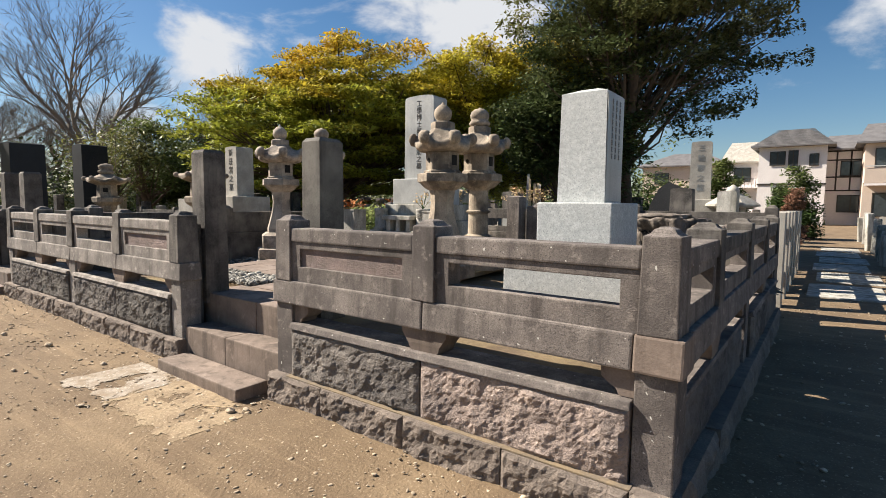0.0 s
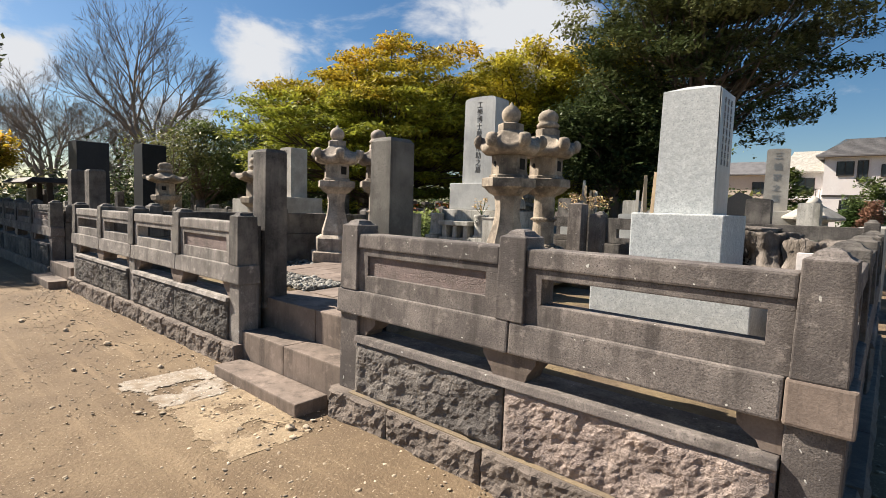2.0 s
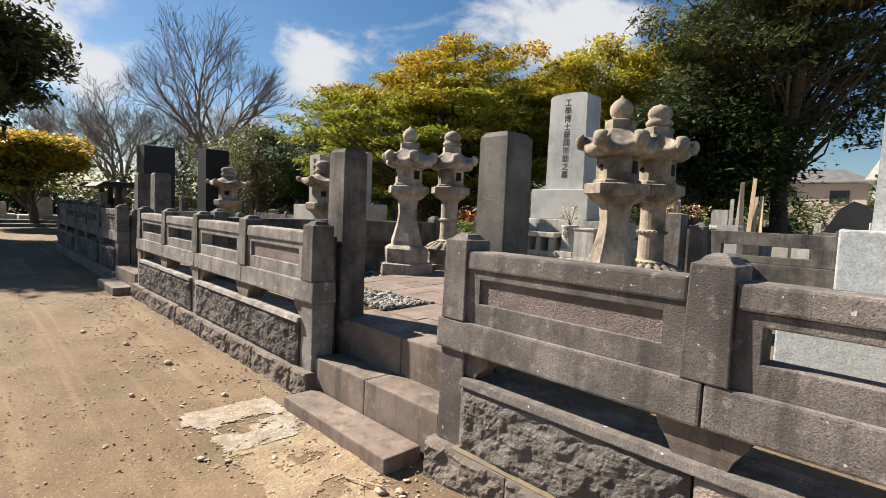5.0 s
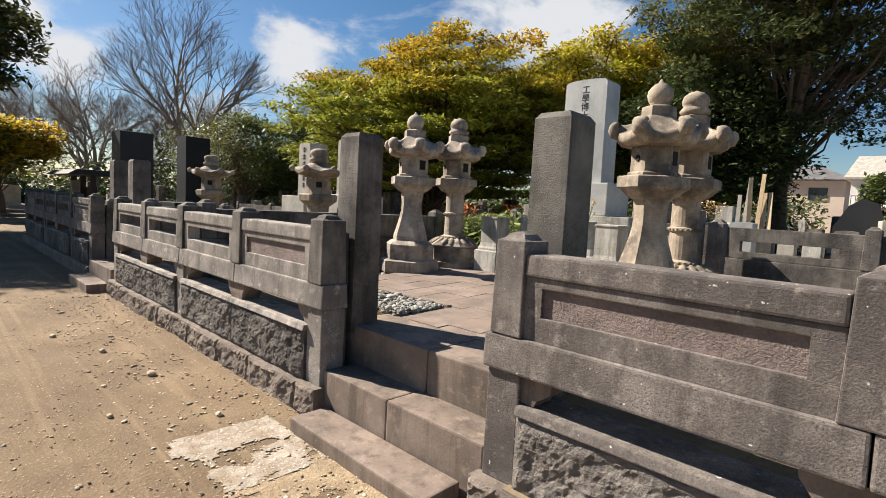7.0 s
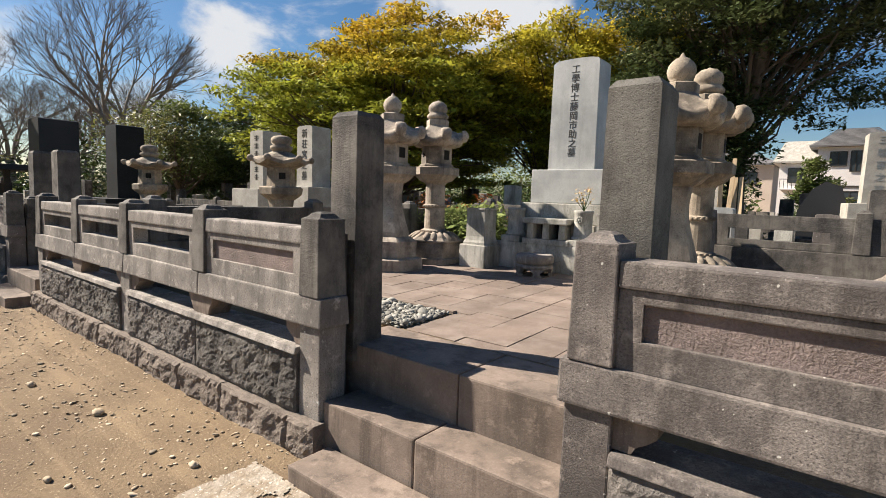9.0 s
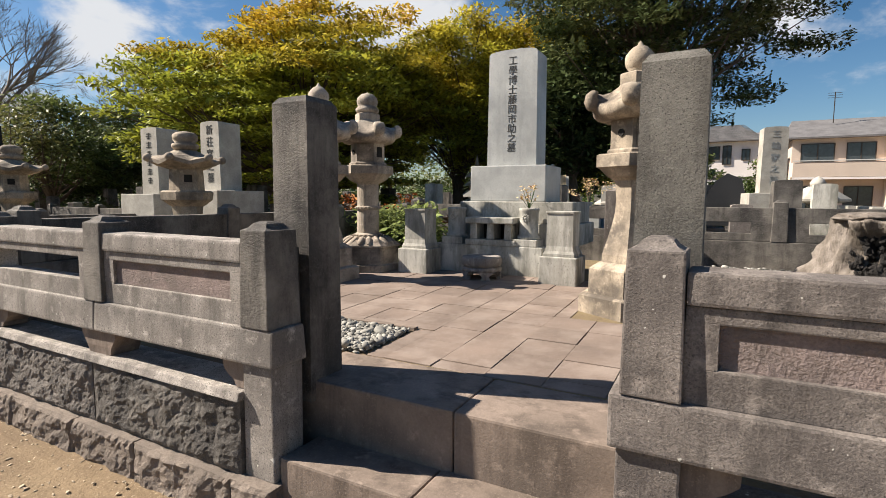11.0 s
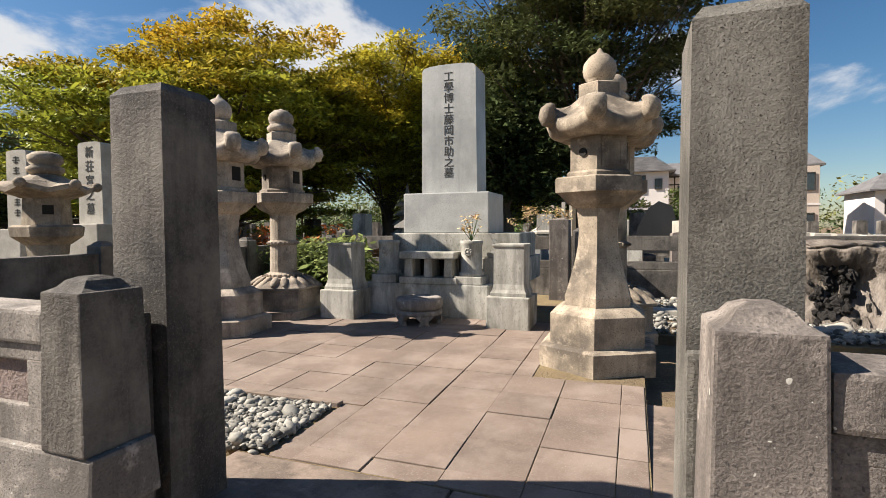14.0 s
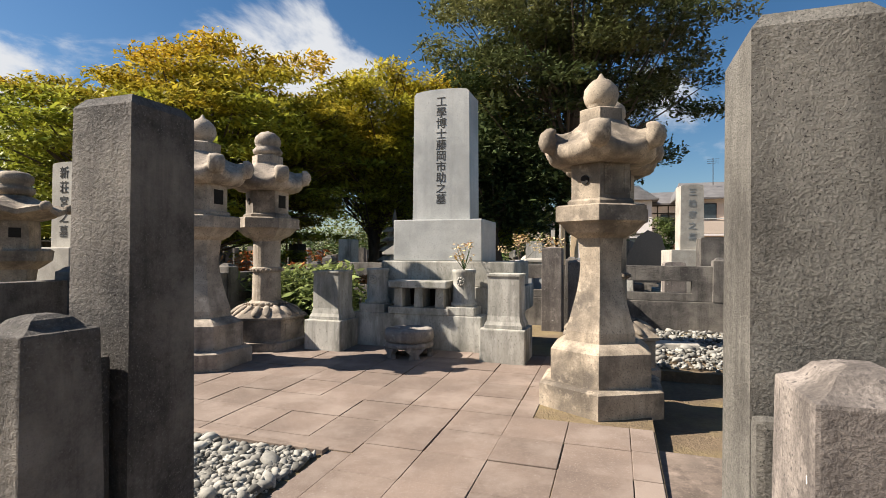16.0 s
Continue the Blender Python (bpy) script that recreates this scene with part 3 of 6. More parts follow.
# front parapets: posts at their centres
fence("stone_fence", (0, 2.36, 0), 0, [-3.225, -1.89, -0.567], {0, 2}, {0}, "weathered grey stone parapet on split-rock base with scattered white spots", [M_ROUGH, M_ROUGHPINK], M_ANDESITE, "stone parapets", ledge=True)
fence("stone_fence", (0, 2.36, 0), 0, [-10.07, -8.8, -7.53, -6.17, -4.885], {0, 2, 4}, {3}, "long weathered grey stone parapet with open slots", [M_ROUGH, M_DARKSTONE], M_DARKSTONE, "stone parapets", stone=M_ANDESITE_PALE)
# darker stone on posts and rails puts the alley-side shade into their colour
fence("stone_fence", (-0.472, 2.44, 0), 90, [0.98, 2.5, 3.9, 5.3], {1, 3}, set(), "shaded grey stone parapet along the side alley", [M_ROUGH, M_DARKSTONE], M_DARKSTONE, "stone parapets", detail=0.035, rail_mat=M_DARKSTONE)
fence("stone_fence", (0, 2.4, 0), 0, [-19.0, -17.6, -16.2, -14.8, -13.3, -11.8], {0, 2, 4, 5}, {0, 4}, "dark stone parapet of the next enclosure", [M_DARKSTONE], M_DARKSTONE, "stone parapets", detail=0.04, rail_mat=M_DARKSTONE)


# corner of the side parapet: beams that meet the corner post
def side_link():
    ob = thing("corner_parapet", (-0.472, 2.44, 0), "grey stone parapet bay beside the corner post", "fence", "stone parapets", rz=90)
    part("beam", block(0.135, 0.88, -0.012, 0.21, BEAM0, BEAM1, 0.012), M_ANDESITE, ob)
    part("top_rail", block(0.12, 0.89, 0.01, 0.18, RAIL0, RAIL1, 0.012), M_ANDESITE, ob)
    part("panel", panel_mesh(0.12, 0.89, BEAM1 - 0.004, RAIL0, (0.21, 0.80, 1.025, 1.155)), M_ANDESITE, ob)
    part("rough_stone", rough_block(0.13, 2.3, 0.035, 0.2, 0.2, 0.56, 0.022, 0.025, 9.0), M_ROUGH, ob)
    part("coping", block(0.13, 2.3, 0.012, 0.25, 0.562, 0.6, 0.006), M_ANDESITE, ob)
    part("plinth_stone", rough_block(0.13, 0.84, -0.03, 0.2, -0.1, 0.198, 0.03, 0.03, 4.0), M_PLINTH, ob)


side_link()


# ---- steps, platform and paving ----
def steps():
    ob = thing("entrance_steps", (0, 0, 0), "brown stone steps rising to the grave lot", "steps")
    part("step_slab", block(-4.70, -3.455, 2.095, 2.37, -0.05, 0.092, 0.012, chip=0.003), M_STEP, ob, "low brown step slab on the ground")
    part("step_block", block(-4.775, -4.088, 2.39, 2.72, -0.05, 0.325, 0.012, chip=0.002), M_STEP, ob)
    part("step_block", block(-4.082, -3.33, 2.385, 2.72, -0.05, 0.327, 0.012, chip=0.002), M_STEP, ob, "step block with a pale worn top edge")
    part("edge_stone", block(-4.985, -4.03, 2.65, 3.117, 0.0, PZ + 0.002, 0.012, chip=0.002), M_STEP, ob)
    part("edge_stone", block(-4.023, -3.325, 2.652, 3.117, 0.0, PZ, 0.012, chip=0.002), M_STEP, ob)


steps()
def worn_patch(name, x0, x1, edge, mat, label, z):
    """Crumbling concrete flush with the earth: a ragged sheet with holes where the soil shows."""
    step, y0, ny = 0.0125, 1.2, 76
    nx = int((x1 - x0) / step)
    verts = [(x0 + i * step, y0 + j * step, z + ground_height(x0 + i * step, y0 + j * step) + 0.003 * noise.noise(Vector((i * 0.2, j * 0.2, 2)))) for j in range(ny) for i in range(nx)]

    def solid(i, j):
        x, y = x0 + i * step, y0 + j * step
        n = noise.fractal(Vector((x * 3.6, y * 3.6, 1.0)), 0.6, 2.1, 7)
        inside = min((y - 1.46) / 0.16, (2.09 - y) / 0.02, (x - x0) / edge, (x1 - x) / 0.22)
        return min(inside, 0.75) + 0.95 * n > 0.3
    faces = [(j * nx + i, j * nx + i + 1, (j + 1) * nx + i + 1, (j + 1) * nx + i) for j in range(ny - 1) for i in range(nx - 1) if solid(i, j)]
    tagged(raw(name, verts, faces, mat), label, "paving", kind="structure")


worn_patch("worn_slab", -5.0, -4.2, 0.03, M_PALEWHITE, "whitish worn concrete slab remnant flush with the earth", 0.006)
worn_patch("worn_patch", -4.62, -3.15, 0.2, M_PALEPATCH, "sandy yellow crumbling concrete patch flush with the earth", 0.003)

pave = tagged(new("paving"), "pinkish square paving stones of the grave lot", "paving", kind="structure")
FALL = 0.035  # the lot falls towards its gate, for drainage
pave.matrix_world = Matrix.Translation((0, 3.0, PZ)) @ Matrix.Rotation(math.atan(FALL), 4, "X") @ Matrix.Translation((0, -3.0, -PZ))


def floor_at(y):
    return PZ + FALL * (y - 3.0)


bed = part("bedding", block(-6.56, -3.36, 3.118, 5.97, PZ - 0.06, PZ - 0.006, 0), M_EARTH, pave)
TILE, TILE_ROW = 0.308, 0.298
tile_mesh = {}


def tile(x0, x1, y0, y1):
    w, d = round(x1 - x0, 3), round(y1 - y0, 3)
    if w < 0.04 or d < 0.04:
        return
    if (w, d) not in tile_mesh:
        bm = block(-w / 2 + 0.002, w / 2 - 0.002, -d / 2 + 0.002, d / 2 - 0.002, PZ - 0.05, PZ, 0.003)
        me = bpy.data.meshes.new("paving_stone")
        bm.to_mesh(me)
        bm.free()
        me.materials.append(M_TILE)
        tile_mesh[w, d] = me
    ob = new("paving_stone", tile_mesh[w, d])
    ob.location = ((x0 + x1) / 2, (y0 + y1) / 2, random.uniform(-0.003, 0.003))
    ob.rotation_euler = (random.uniform(-0.003, 0.003), random.uniform(-0.003, 0.003), 0)
    ob.parent = pave


def paving():
    """Rows of square stones, with plain border strips at the edges and a gap for the gravel bed and the lantern."""
    y, y1 = 3.12, 3.24
    while y < 5.9:
        right = -3.364 if y < 4.4 else -3.98
        r = right
        if y < 4.4:
            tile(right - 0.116, right, y, y1)
            r = right - 0.116
        lines = [r] + [g for g in (-3.48 - k * TILE for k in range(1, 10)) if g < r - 0.03] + [-6.55]
        for a, c in zip(lines, lines[1:]):
            if a > -4.7:
                tile(c, a, y, y1)
            elif y1 > 3.75:
                tile(c, a, max(y, 3.72), y1)
        y, y1 = y1, min(y1 + TILE_ROW, 5.95)
    tile(-4.832, -3.48 - 4 * TILE, 3.12, 3.715)


paving()


def edging():
    """Pale stone strips round the gravel bed, and the slab beside the paving at the gate pillar."""
    ob = thing("stone_edging", (0, 0, 0), "pale worn stone strips bordering the gravel bed", "edging")
    part("strip", block(-6.3, -4.835, 3.665, 3.715, PZ - 0.06, PZ + 0.04, 0.004, chip=0.002), M_STEP, ob)
    sl = thing("stone_slab", (0, 0, 0), "worn brown stone slab set beside the paving", "slab")
    part("slab", block(-3.358, -2.95, 3.125, 4.28, PZ - 0.06, PZ + 0.004, 0.008, chip=0.004), M_STEP, sl)


edging()


def pebbles(name, count, area, z, size, mat, label, flat=0.55, pile=0.03, category="gravel"):
    """Many rounded pebbles in one mesh."""
    rng = np.random.default_rng(int(area[0] * -100) % 1000 + count)
    base, fcs = [], []
    for i in range(3):
        for j in range(6):
            th, ph = math.pi * (i + 1) / 4, 2 * math.pi * j / 6
            base.append((math.sin(th) * math.cos(ph), math.sin(th) * math.sin(ph), math.cos(th)))
    base += [(0, 0, 1), (0, 0, -1)]
    for i in range(2):
        for j in range(6):
            fcs.append((i * 6 + j, (i + 1) * 6 + j, (i + 1) * 6 + (j + 1) % 6, i * 6 + (j + 1) % 6))
    for j in range(6):
        fcs.append((18, j, (j + 1) % 6))
        fcs.append((19, 12 + (j + 1) % 6, 12 + j))
    base = np.array(base)
    verts, faces = [], []
    for k in range(count):
        s = size * math.exp(rng.normal(0, 0.35))
        a = rng.uniform(0, 6.28)
        v = base * (s, s * rng.uniform(0.5, 0.85), s * flat * rng.uniform(0.7, 1.1)) * rng.uniform(0.8, 1.18, (20, 1))
        c, sn = math.cos(a), math.sin(a)
        v = np.c_[v[:, 0] * c - v[:, 1] * sn, v[:, 0] * sn + v[:, 1] * c, v[:, 2] + v[:, 0] * rng.normal(0, 0.25)]
        p = (rng.uniform(area[0], area[1]), rng.uniform(area[2], area[3]), z + s * flat * 0.4 + rng.uniform(0, pile))
        verts += (v + p).tolist()
        faces += [tuple(i + 20 * k for i in f) for f in fcs]
    ob = raw(name, verts, faces, mat)
    for p in ob.data.polygons:
        p.use_smooth = True
    return tagged(ob, label, category, kind="stuff")


pebbles("gravel_bed", 4200, (-6.3, -4.86, 3.12, 3.65), PZ + 0.0, 0.0178, M_PEBBLE, "bed of grey and white river pebbles")
pebbles("gravel_bed", 4200, (-3.9, -0.8, 6.0, 8.1), PZ + 0.045, 0.022, M_PEBBLE, "grey pebbles spread behind the lantern")
pebbles("gravel_bed", 500, (-7.5, -6.7, 3.1, 5.0), PZ - 0.035, 0.026, M_PEBBLE, "grey pebbles beside the lot wall")
pebbles("ground_grit", 5200, (-12.5, 0.6, -0.8, 2.28), 0.0, 0.0072, M_LITTER, "scattered grit and pale stone chips on earth", 0.35, 0.0, "grit")
pebbles("ground_grit", 900, (-10.5, -0.4, 1.35, 2.3), 0.0, 0.013, M_LITTER, "pale stone chips gathered along the plinth", 0.3, 0.0, "grit")
pebbles("ground_grit", 500, (-0.4, 1.3, 2.5, 11), 0.0, 0.012, M_LITTER, "chips and leaf litter on the shaded alley", 0.5, 0.0, "grit")


# ---- gate pillars ----
def gate_pillar(x, y, w, d, z1, label, mat, z0=0.2, flip=1, slab=True):
    ob = thing("gate_pillar", (x, y, 0), label, "pillar", "gate pillars")
    part("shaft", soften(loft([[(-w / 2, 0, z0), (w / 2, 0, z0), (w / 2, d, z0), (-w / 2, d, z0)],
                               [(-w / 2 + 0.008, 0.008, z1 - 0.03), (w / 2 - 0.008, 0.008, z1 - 0.03), (w / 2 - 0.008, d - 0.008, z1 - 0.03), (-w / 2 + 0.008, d - 0.008, z1 - 0.03)],
                               [(-w / 2 + 0.03, 0.03, z1), (w / 2 - 0.03, 0.03, z1), (w / 2 - 0.03, d - 0.03, z1), (-w / 2 + 0.03, d - 0.03, z1)]]), 0.008), mat, ob)
    if slab:
        part("side_block", block(-w / 2 - 0.0, w / 2 - 0.05, -0.052, -0.003, 0.2, 1.275, 0.015, (0, 0.004)), mat, ob)
    return ob


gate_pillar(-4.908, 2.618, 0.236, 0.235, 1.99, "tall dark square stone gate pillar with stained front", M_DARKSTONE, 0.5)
gate_pillar(-3.218, 2.618, 0.222, 0.25, 1.99, "tall square stone gate pillar of speckled grey", M_PILLAR, 0.5)
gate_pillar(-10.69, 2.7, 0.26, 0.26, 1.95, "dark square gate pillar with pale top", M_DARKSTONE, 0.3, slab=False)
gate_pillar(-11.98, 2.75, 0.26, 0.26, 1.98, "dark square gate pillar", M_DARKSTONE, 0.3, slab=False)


# ---- lot walls at the side and back ----
def low_wall(name, at, rz, length, z0, posts, label, mat, slots=True, top=1.36):
    """A plain inner parapet: base course, slotted course, rail and posts."""
    ob = thing(name, at, label, "wall", "inner lot walls", rz=rz)
    part("base_course", block(0, length, 0, 0.18, z0, 1.0, 0.01), mat, ob)
    if slots:
        for a, c in zip(posts, posts[1:]):
            part("slotted_course", panel_mesh(a + 0.07, c - 0.07, 1.004, top, (a + 0.3, c - 0.3, 1.10, 1.24), 0.03, 0.12), mat, ob)
    else:
        part("upper_course", block(0, length, 0.02, 0.16, 1.004, top, 0.01), mat, ob)
    for c in posts:
        p = part("post", post_mesh(0.17, 0.19, 1.002, top + 0.09), mat, ob)
        p.location = (c, -0.005, 0)
    return ob


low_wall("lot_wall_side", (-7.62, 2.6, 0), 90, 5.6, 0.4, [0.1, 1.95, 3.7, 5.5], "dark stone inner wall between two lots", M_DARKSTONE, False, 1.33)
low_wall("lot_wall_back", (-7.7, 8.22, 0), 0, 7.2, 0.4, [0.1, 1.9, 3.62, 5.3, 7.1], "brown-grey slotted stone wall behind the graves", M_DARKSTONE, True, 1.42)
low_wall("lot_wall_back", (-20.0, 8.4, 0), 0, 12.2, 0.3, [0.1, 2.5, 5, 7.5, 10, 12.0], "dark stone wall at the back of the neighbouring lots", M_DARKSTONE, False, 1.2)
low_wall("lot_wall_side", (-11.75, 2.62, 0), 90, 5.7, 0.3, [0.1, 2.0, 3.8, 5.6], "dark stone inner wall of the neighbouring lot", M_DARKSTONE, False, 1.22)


# ---- lanterns ----
def lantern(at, label, mat, style="A", scale=1.0, group="stone lanterns", turn=0.0):
    """A hexagonal stone lantern: base, shaft, platform, fire box, curled roof, jewel."""
    ob = thing("stone_lantern", at, label, "stone lantern", group, rz=turn)
    ob.scale = (scale,) * 3
    h = math.pi / 6
    if style == "A":
        part("base_step", soften(lathe([(0.41, 0), (0.41, 0.15), (0.38, 0.165)], 6, 0), 0.012), mat, ob)
        part("base", soften(lathe([(0.335, 0.165), (0.335, 0.36), (0.30, 0.385), (0.255, 0.41)], 6, 0), 0.012), mat, ob)
        part("shaft", soften(lathe([(0.235, 0.41), (0.235, 0.47), (0.20, 0.58), (0.165, 0.70), (0.145, 0.80), (0.138, 0.90), (0.150, 1.0), (0.158, 1.045)], 6, 0), 0.008), mat, ob)
    else:
        part("base_step", soften(lathe([(0.40, 0), (0.40, 0.08), (0.37, 0.09)], 6, 0), 0.01), mat, ob)
        part("base", soften(lathe([(0.36, 0.09), (0.36, 0.28), (0.39, 0.29), (0.39, 0.31), (0.30, 0.37), (0.20, 0.40)], 6, 0), 0.01), mat, ob)
        for k in range(6):
            a = 2 * math.pi * (k + 0.5) / 6
            r = 0.36 * math.cos(h)
            bm = block(-0.12, 0.12, -0.006, 0.006, 0.13, 0.25, 0.003)
            p = part("sunk_panel", bm, M_LANTERN_DARK, ob)
            p.matrix_local = pose(math.cos(a) * r, math.sin(a) * r, 0, 0, 0, math.degrees(a) + 90)
        part("shaft", lathe([(0.17, 0.40), (0.17, 0.43), (0.135, 0.45), (0.13, 0.72), (0.15, 0.73), (0.15, 0.76), (0.128, 0.77), (0.128, 1.02), (0.15, 1.045)], 24), mat, ob, smooth=False)
        bm = bmesh.new()
        for rz_, zz in ((0.152, 0.745), (0.172, 0.42)):
            for k in range(22):
                a = 2 * math.pi * k / 22
                bmesh.ops.create_icosphere(bm, subdivisions=1, radius=0.014, matrix=Matrix.Translation((rz_ * math.cos(a), rz_ * math.sin(a), zz)))
        tagged(part("bead_ring", bm, mat, ob), kind="stuff")
        bm = bmesh.new()
        bmesh.ops.create_icosphere(bm, subdivisions=2, radius=1.0, matrix=Matrix.Diagonal((0.085, 0.036, 0.022, 1)))
        petal = part("petal", bm, mat, ob, smooth=True)
        for k in range(18):
            a = 2 * math.pi * k / 18
            p = petal if k == 0 else new("petal", petal.data)
            p.parent = ob
            p.matrix_local = pose(math.cos(a) * 0.27, math.sin(a) * 0.27, 0.368, 0, 32, math.degrees(a))
    part("platform", soften(lathe([(0.165, 1.045), (0.22, 1.075), (0.275, 1.13), (0.305, 1.145), (0.305, 1.235), (0.285, 1.245)], 6, 0), 0.01), mat, ob)
    part("fire_box_base", soften(lathe([(0.225, 1.245), (0.225, 1.27), (0.205, 1.285)], 6, 0), 0.005), mat, ob)
    box = part("fire_box", soften(lathe([(0.2, 1.285), (0.2, 1.505)], 6, 0), 0.008), mat, ob)
    r = 0.2 * math.cos(h)
    for k in range(6):
        a = 2 * math.pi * (k + 0.5) / 6
        m = pose(math.cos(a) * r, math.sin(a) * r, 1.40, 0, 0, math.degrees(a) + 90)
        if k % 3 == 2:
            p = part("window_opening", block(-0.05, 0.05, -0.004, 0.02, -0.06, 0.06, 0), M_HOLE, box, "black square window opening")
        elif k % 3 == 0:
            bm = bmesh.new()
            bmesh.ops.create_cone(bm, cap_ends=True, segments=16, radius1=0.028, radius2=0.028, depth=0.02, matrix=Matrix.Rotation(math.pi / 2, 4, "X"))
            p = part("round_opening", bm, M_HOLE, box, "small round dark opening")
        else:
            bm = block(-0.07, 0.07, -0.006, 0.01, 0.078, 0.09, 0.002)
            block(-0.07, 0.07, -0.006, 0.01, -0.09, -0.078, 0.002, bm=bm)
            block(-0.07, -0.058, -0.006, 0.01, -0.078, 0.078, 0.002, bm=bm)
            block(0.058, 0.07, -0.006, 0.01, -0.078, 0.078, 0.002, bm=bm)
            p = part("raised_frame", bm, mat, box)
        p.matrix_local = m
    # roof: six sides, sagging between ridges that end in upturned curls
    seg = 10
    rings = []
    for f, zc, lift in ((0.45, 1.50, 0), (0.80, 1.50, 0.0), (0.96, 1.515, 0.03), (1.03, 1.535, 0.055), (1.045, 1.56, 0.062), (1.03, 1.59, 0.065), (0.93, 1.61, 0.055), (0.78, 1.645, 0.03), (0.60, 1.70, 0.008), (0.46, 1.75, 0.0), (0.37, 1.79, 0.0)):
        rg = []
        for k in range(6):
            a0, a1 = 2 * math.pi * k / 6, 2 * math.pi * (k + 1) / 6
            p0, p1 = Vector((math.cos(a0), math.sin(a0), 0)), Vector((math.cos(a1), math.sin(a1), 0))
            for s in range(seg):
                t = s / seg
                q = p0.lerp(p1, t)
                q = q.lerp(q.normalized() * 0.97, 0.35) * 0.345 * f
                e = abs(2 * t - 1) ** 2.6
                rg.append((q.x, q.y, zc + lift * e * 1.6))
        rings.append(rg)
    roof = part("roof", loft(rings), mat, ob, smooth=True)
    for k in range(6):
        a = 2 * math.pi * k / 6
        bm = bmesh.new()
        rgs = []
        path = [(0.20, 1.70, 0.016), (0.25, 1.655, 0.03), (0.29, 1.625, 0.044), (0.325, 1.61, 0.054), (0.352, 1.618, 0.056), (0.365, 1.645, 0.052), (0.362, 1.676, 0.045), (0.348, 1.694, 0.034), (0.332, 1.694, 0.022)]
        for i, (rr, zz, th) in enumerate(path):
            r0, z0 = path[max(0, i - 1)][:2]
            r1, z1 = path[min(len(path) - 1, i + 1)][:2]
            d = Vector((r1 - r0, 0, z1 - z0)).normalized()
            up = Vector((-d.z, 0, d.x))
            rgs.append([tuple(Vector((rr, 0, zz)) + up * (math.sin(b) * th) + Vector((0, 1, 0)) * (math.copysign(abs(math.cos(b)) ** 0.6, math.cos(b)) * (0.02 + 0.046 * min(1.0, i / 4)))) for b in [2 * math.pi * j / 8 for j in range(8)]])
        loft(rgs, bm)
        p = part("roof_curl", bm, mat, roof, smooth=True)
        p.matrix_local = pose(0, 0, 0, 0, 0, math.degrees(a))
    part("jewel_seat", soften(lathe([(0.145, 1.765), (0.145, 1.845), (0.125, 1.855)], 6, 0), 0.008), mat, ob)
    prof = [(0.085, 1.85), (0.075, 1.875), (0.09, 1.89), (0.102, 1.915), (0.109, 1.95), (0.102, 1.99), (0.08, 2.02), (0.055, 2.045), (0.025, 2.06), (0.012, 2.085), (0.003, 2.095)]
    if style == "B":
        prof = [(0.1, 1.85), (0.135, 1.875), (0.14, 1.90), (0.115, 1.93), (0.105, 1.94), (0.12, 1.96), (0.124, 2.0), (0.11, 2.04), (0.07, 2.075), (0.02, 2.09), (0.004, 2.10)]
    part("jewel", lathe(prof, 24), mat, ob, smooth=True)
    return ob


lantern((-3.64, 4.885, floor_at(4.5) - 0.015), "tall ochre stone lantern with curled roof and flared shaft", M_LANTERN, "A", 0.97, turn=30)
lantern((-3.60, 5.61, floor_at(5.6) - 0.015), "tall ochre stone lantern with beaded round shaft", M_LANTERN, "B", 0.968, turn=34)
lantern((-6.714, 4.875, floor_at(4.8) - 0.02), "weathered grey-brown stone lantern with flared shaft", M_LANTERN_DARK, "A", 0.965, turn=30)
lantern((-6.668, 5.635, floor_at(5.6) - 0.015), "weathered stone lantern with round shaft and petal base", M_LANTERN_DARK, "B", 0.965, turn=28)


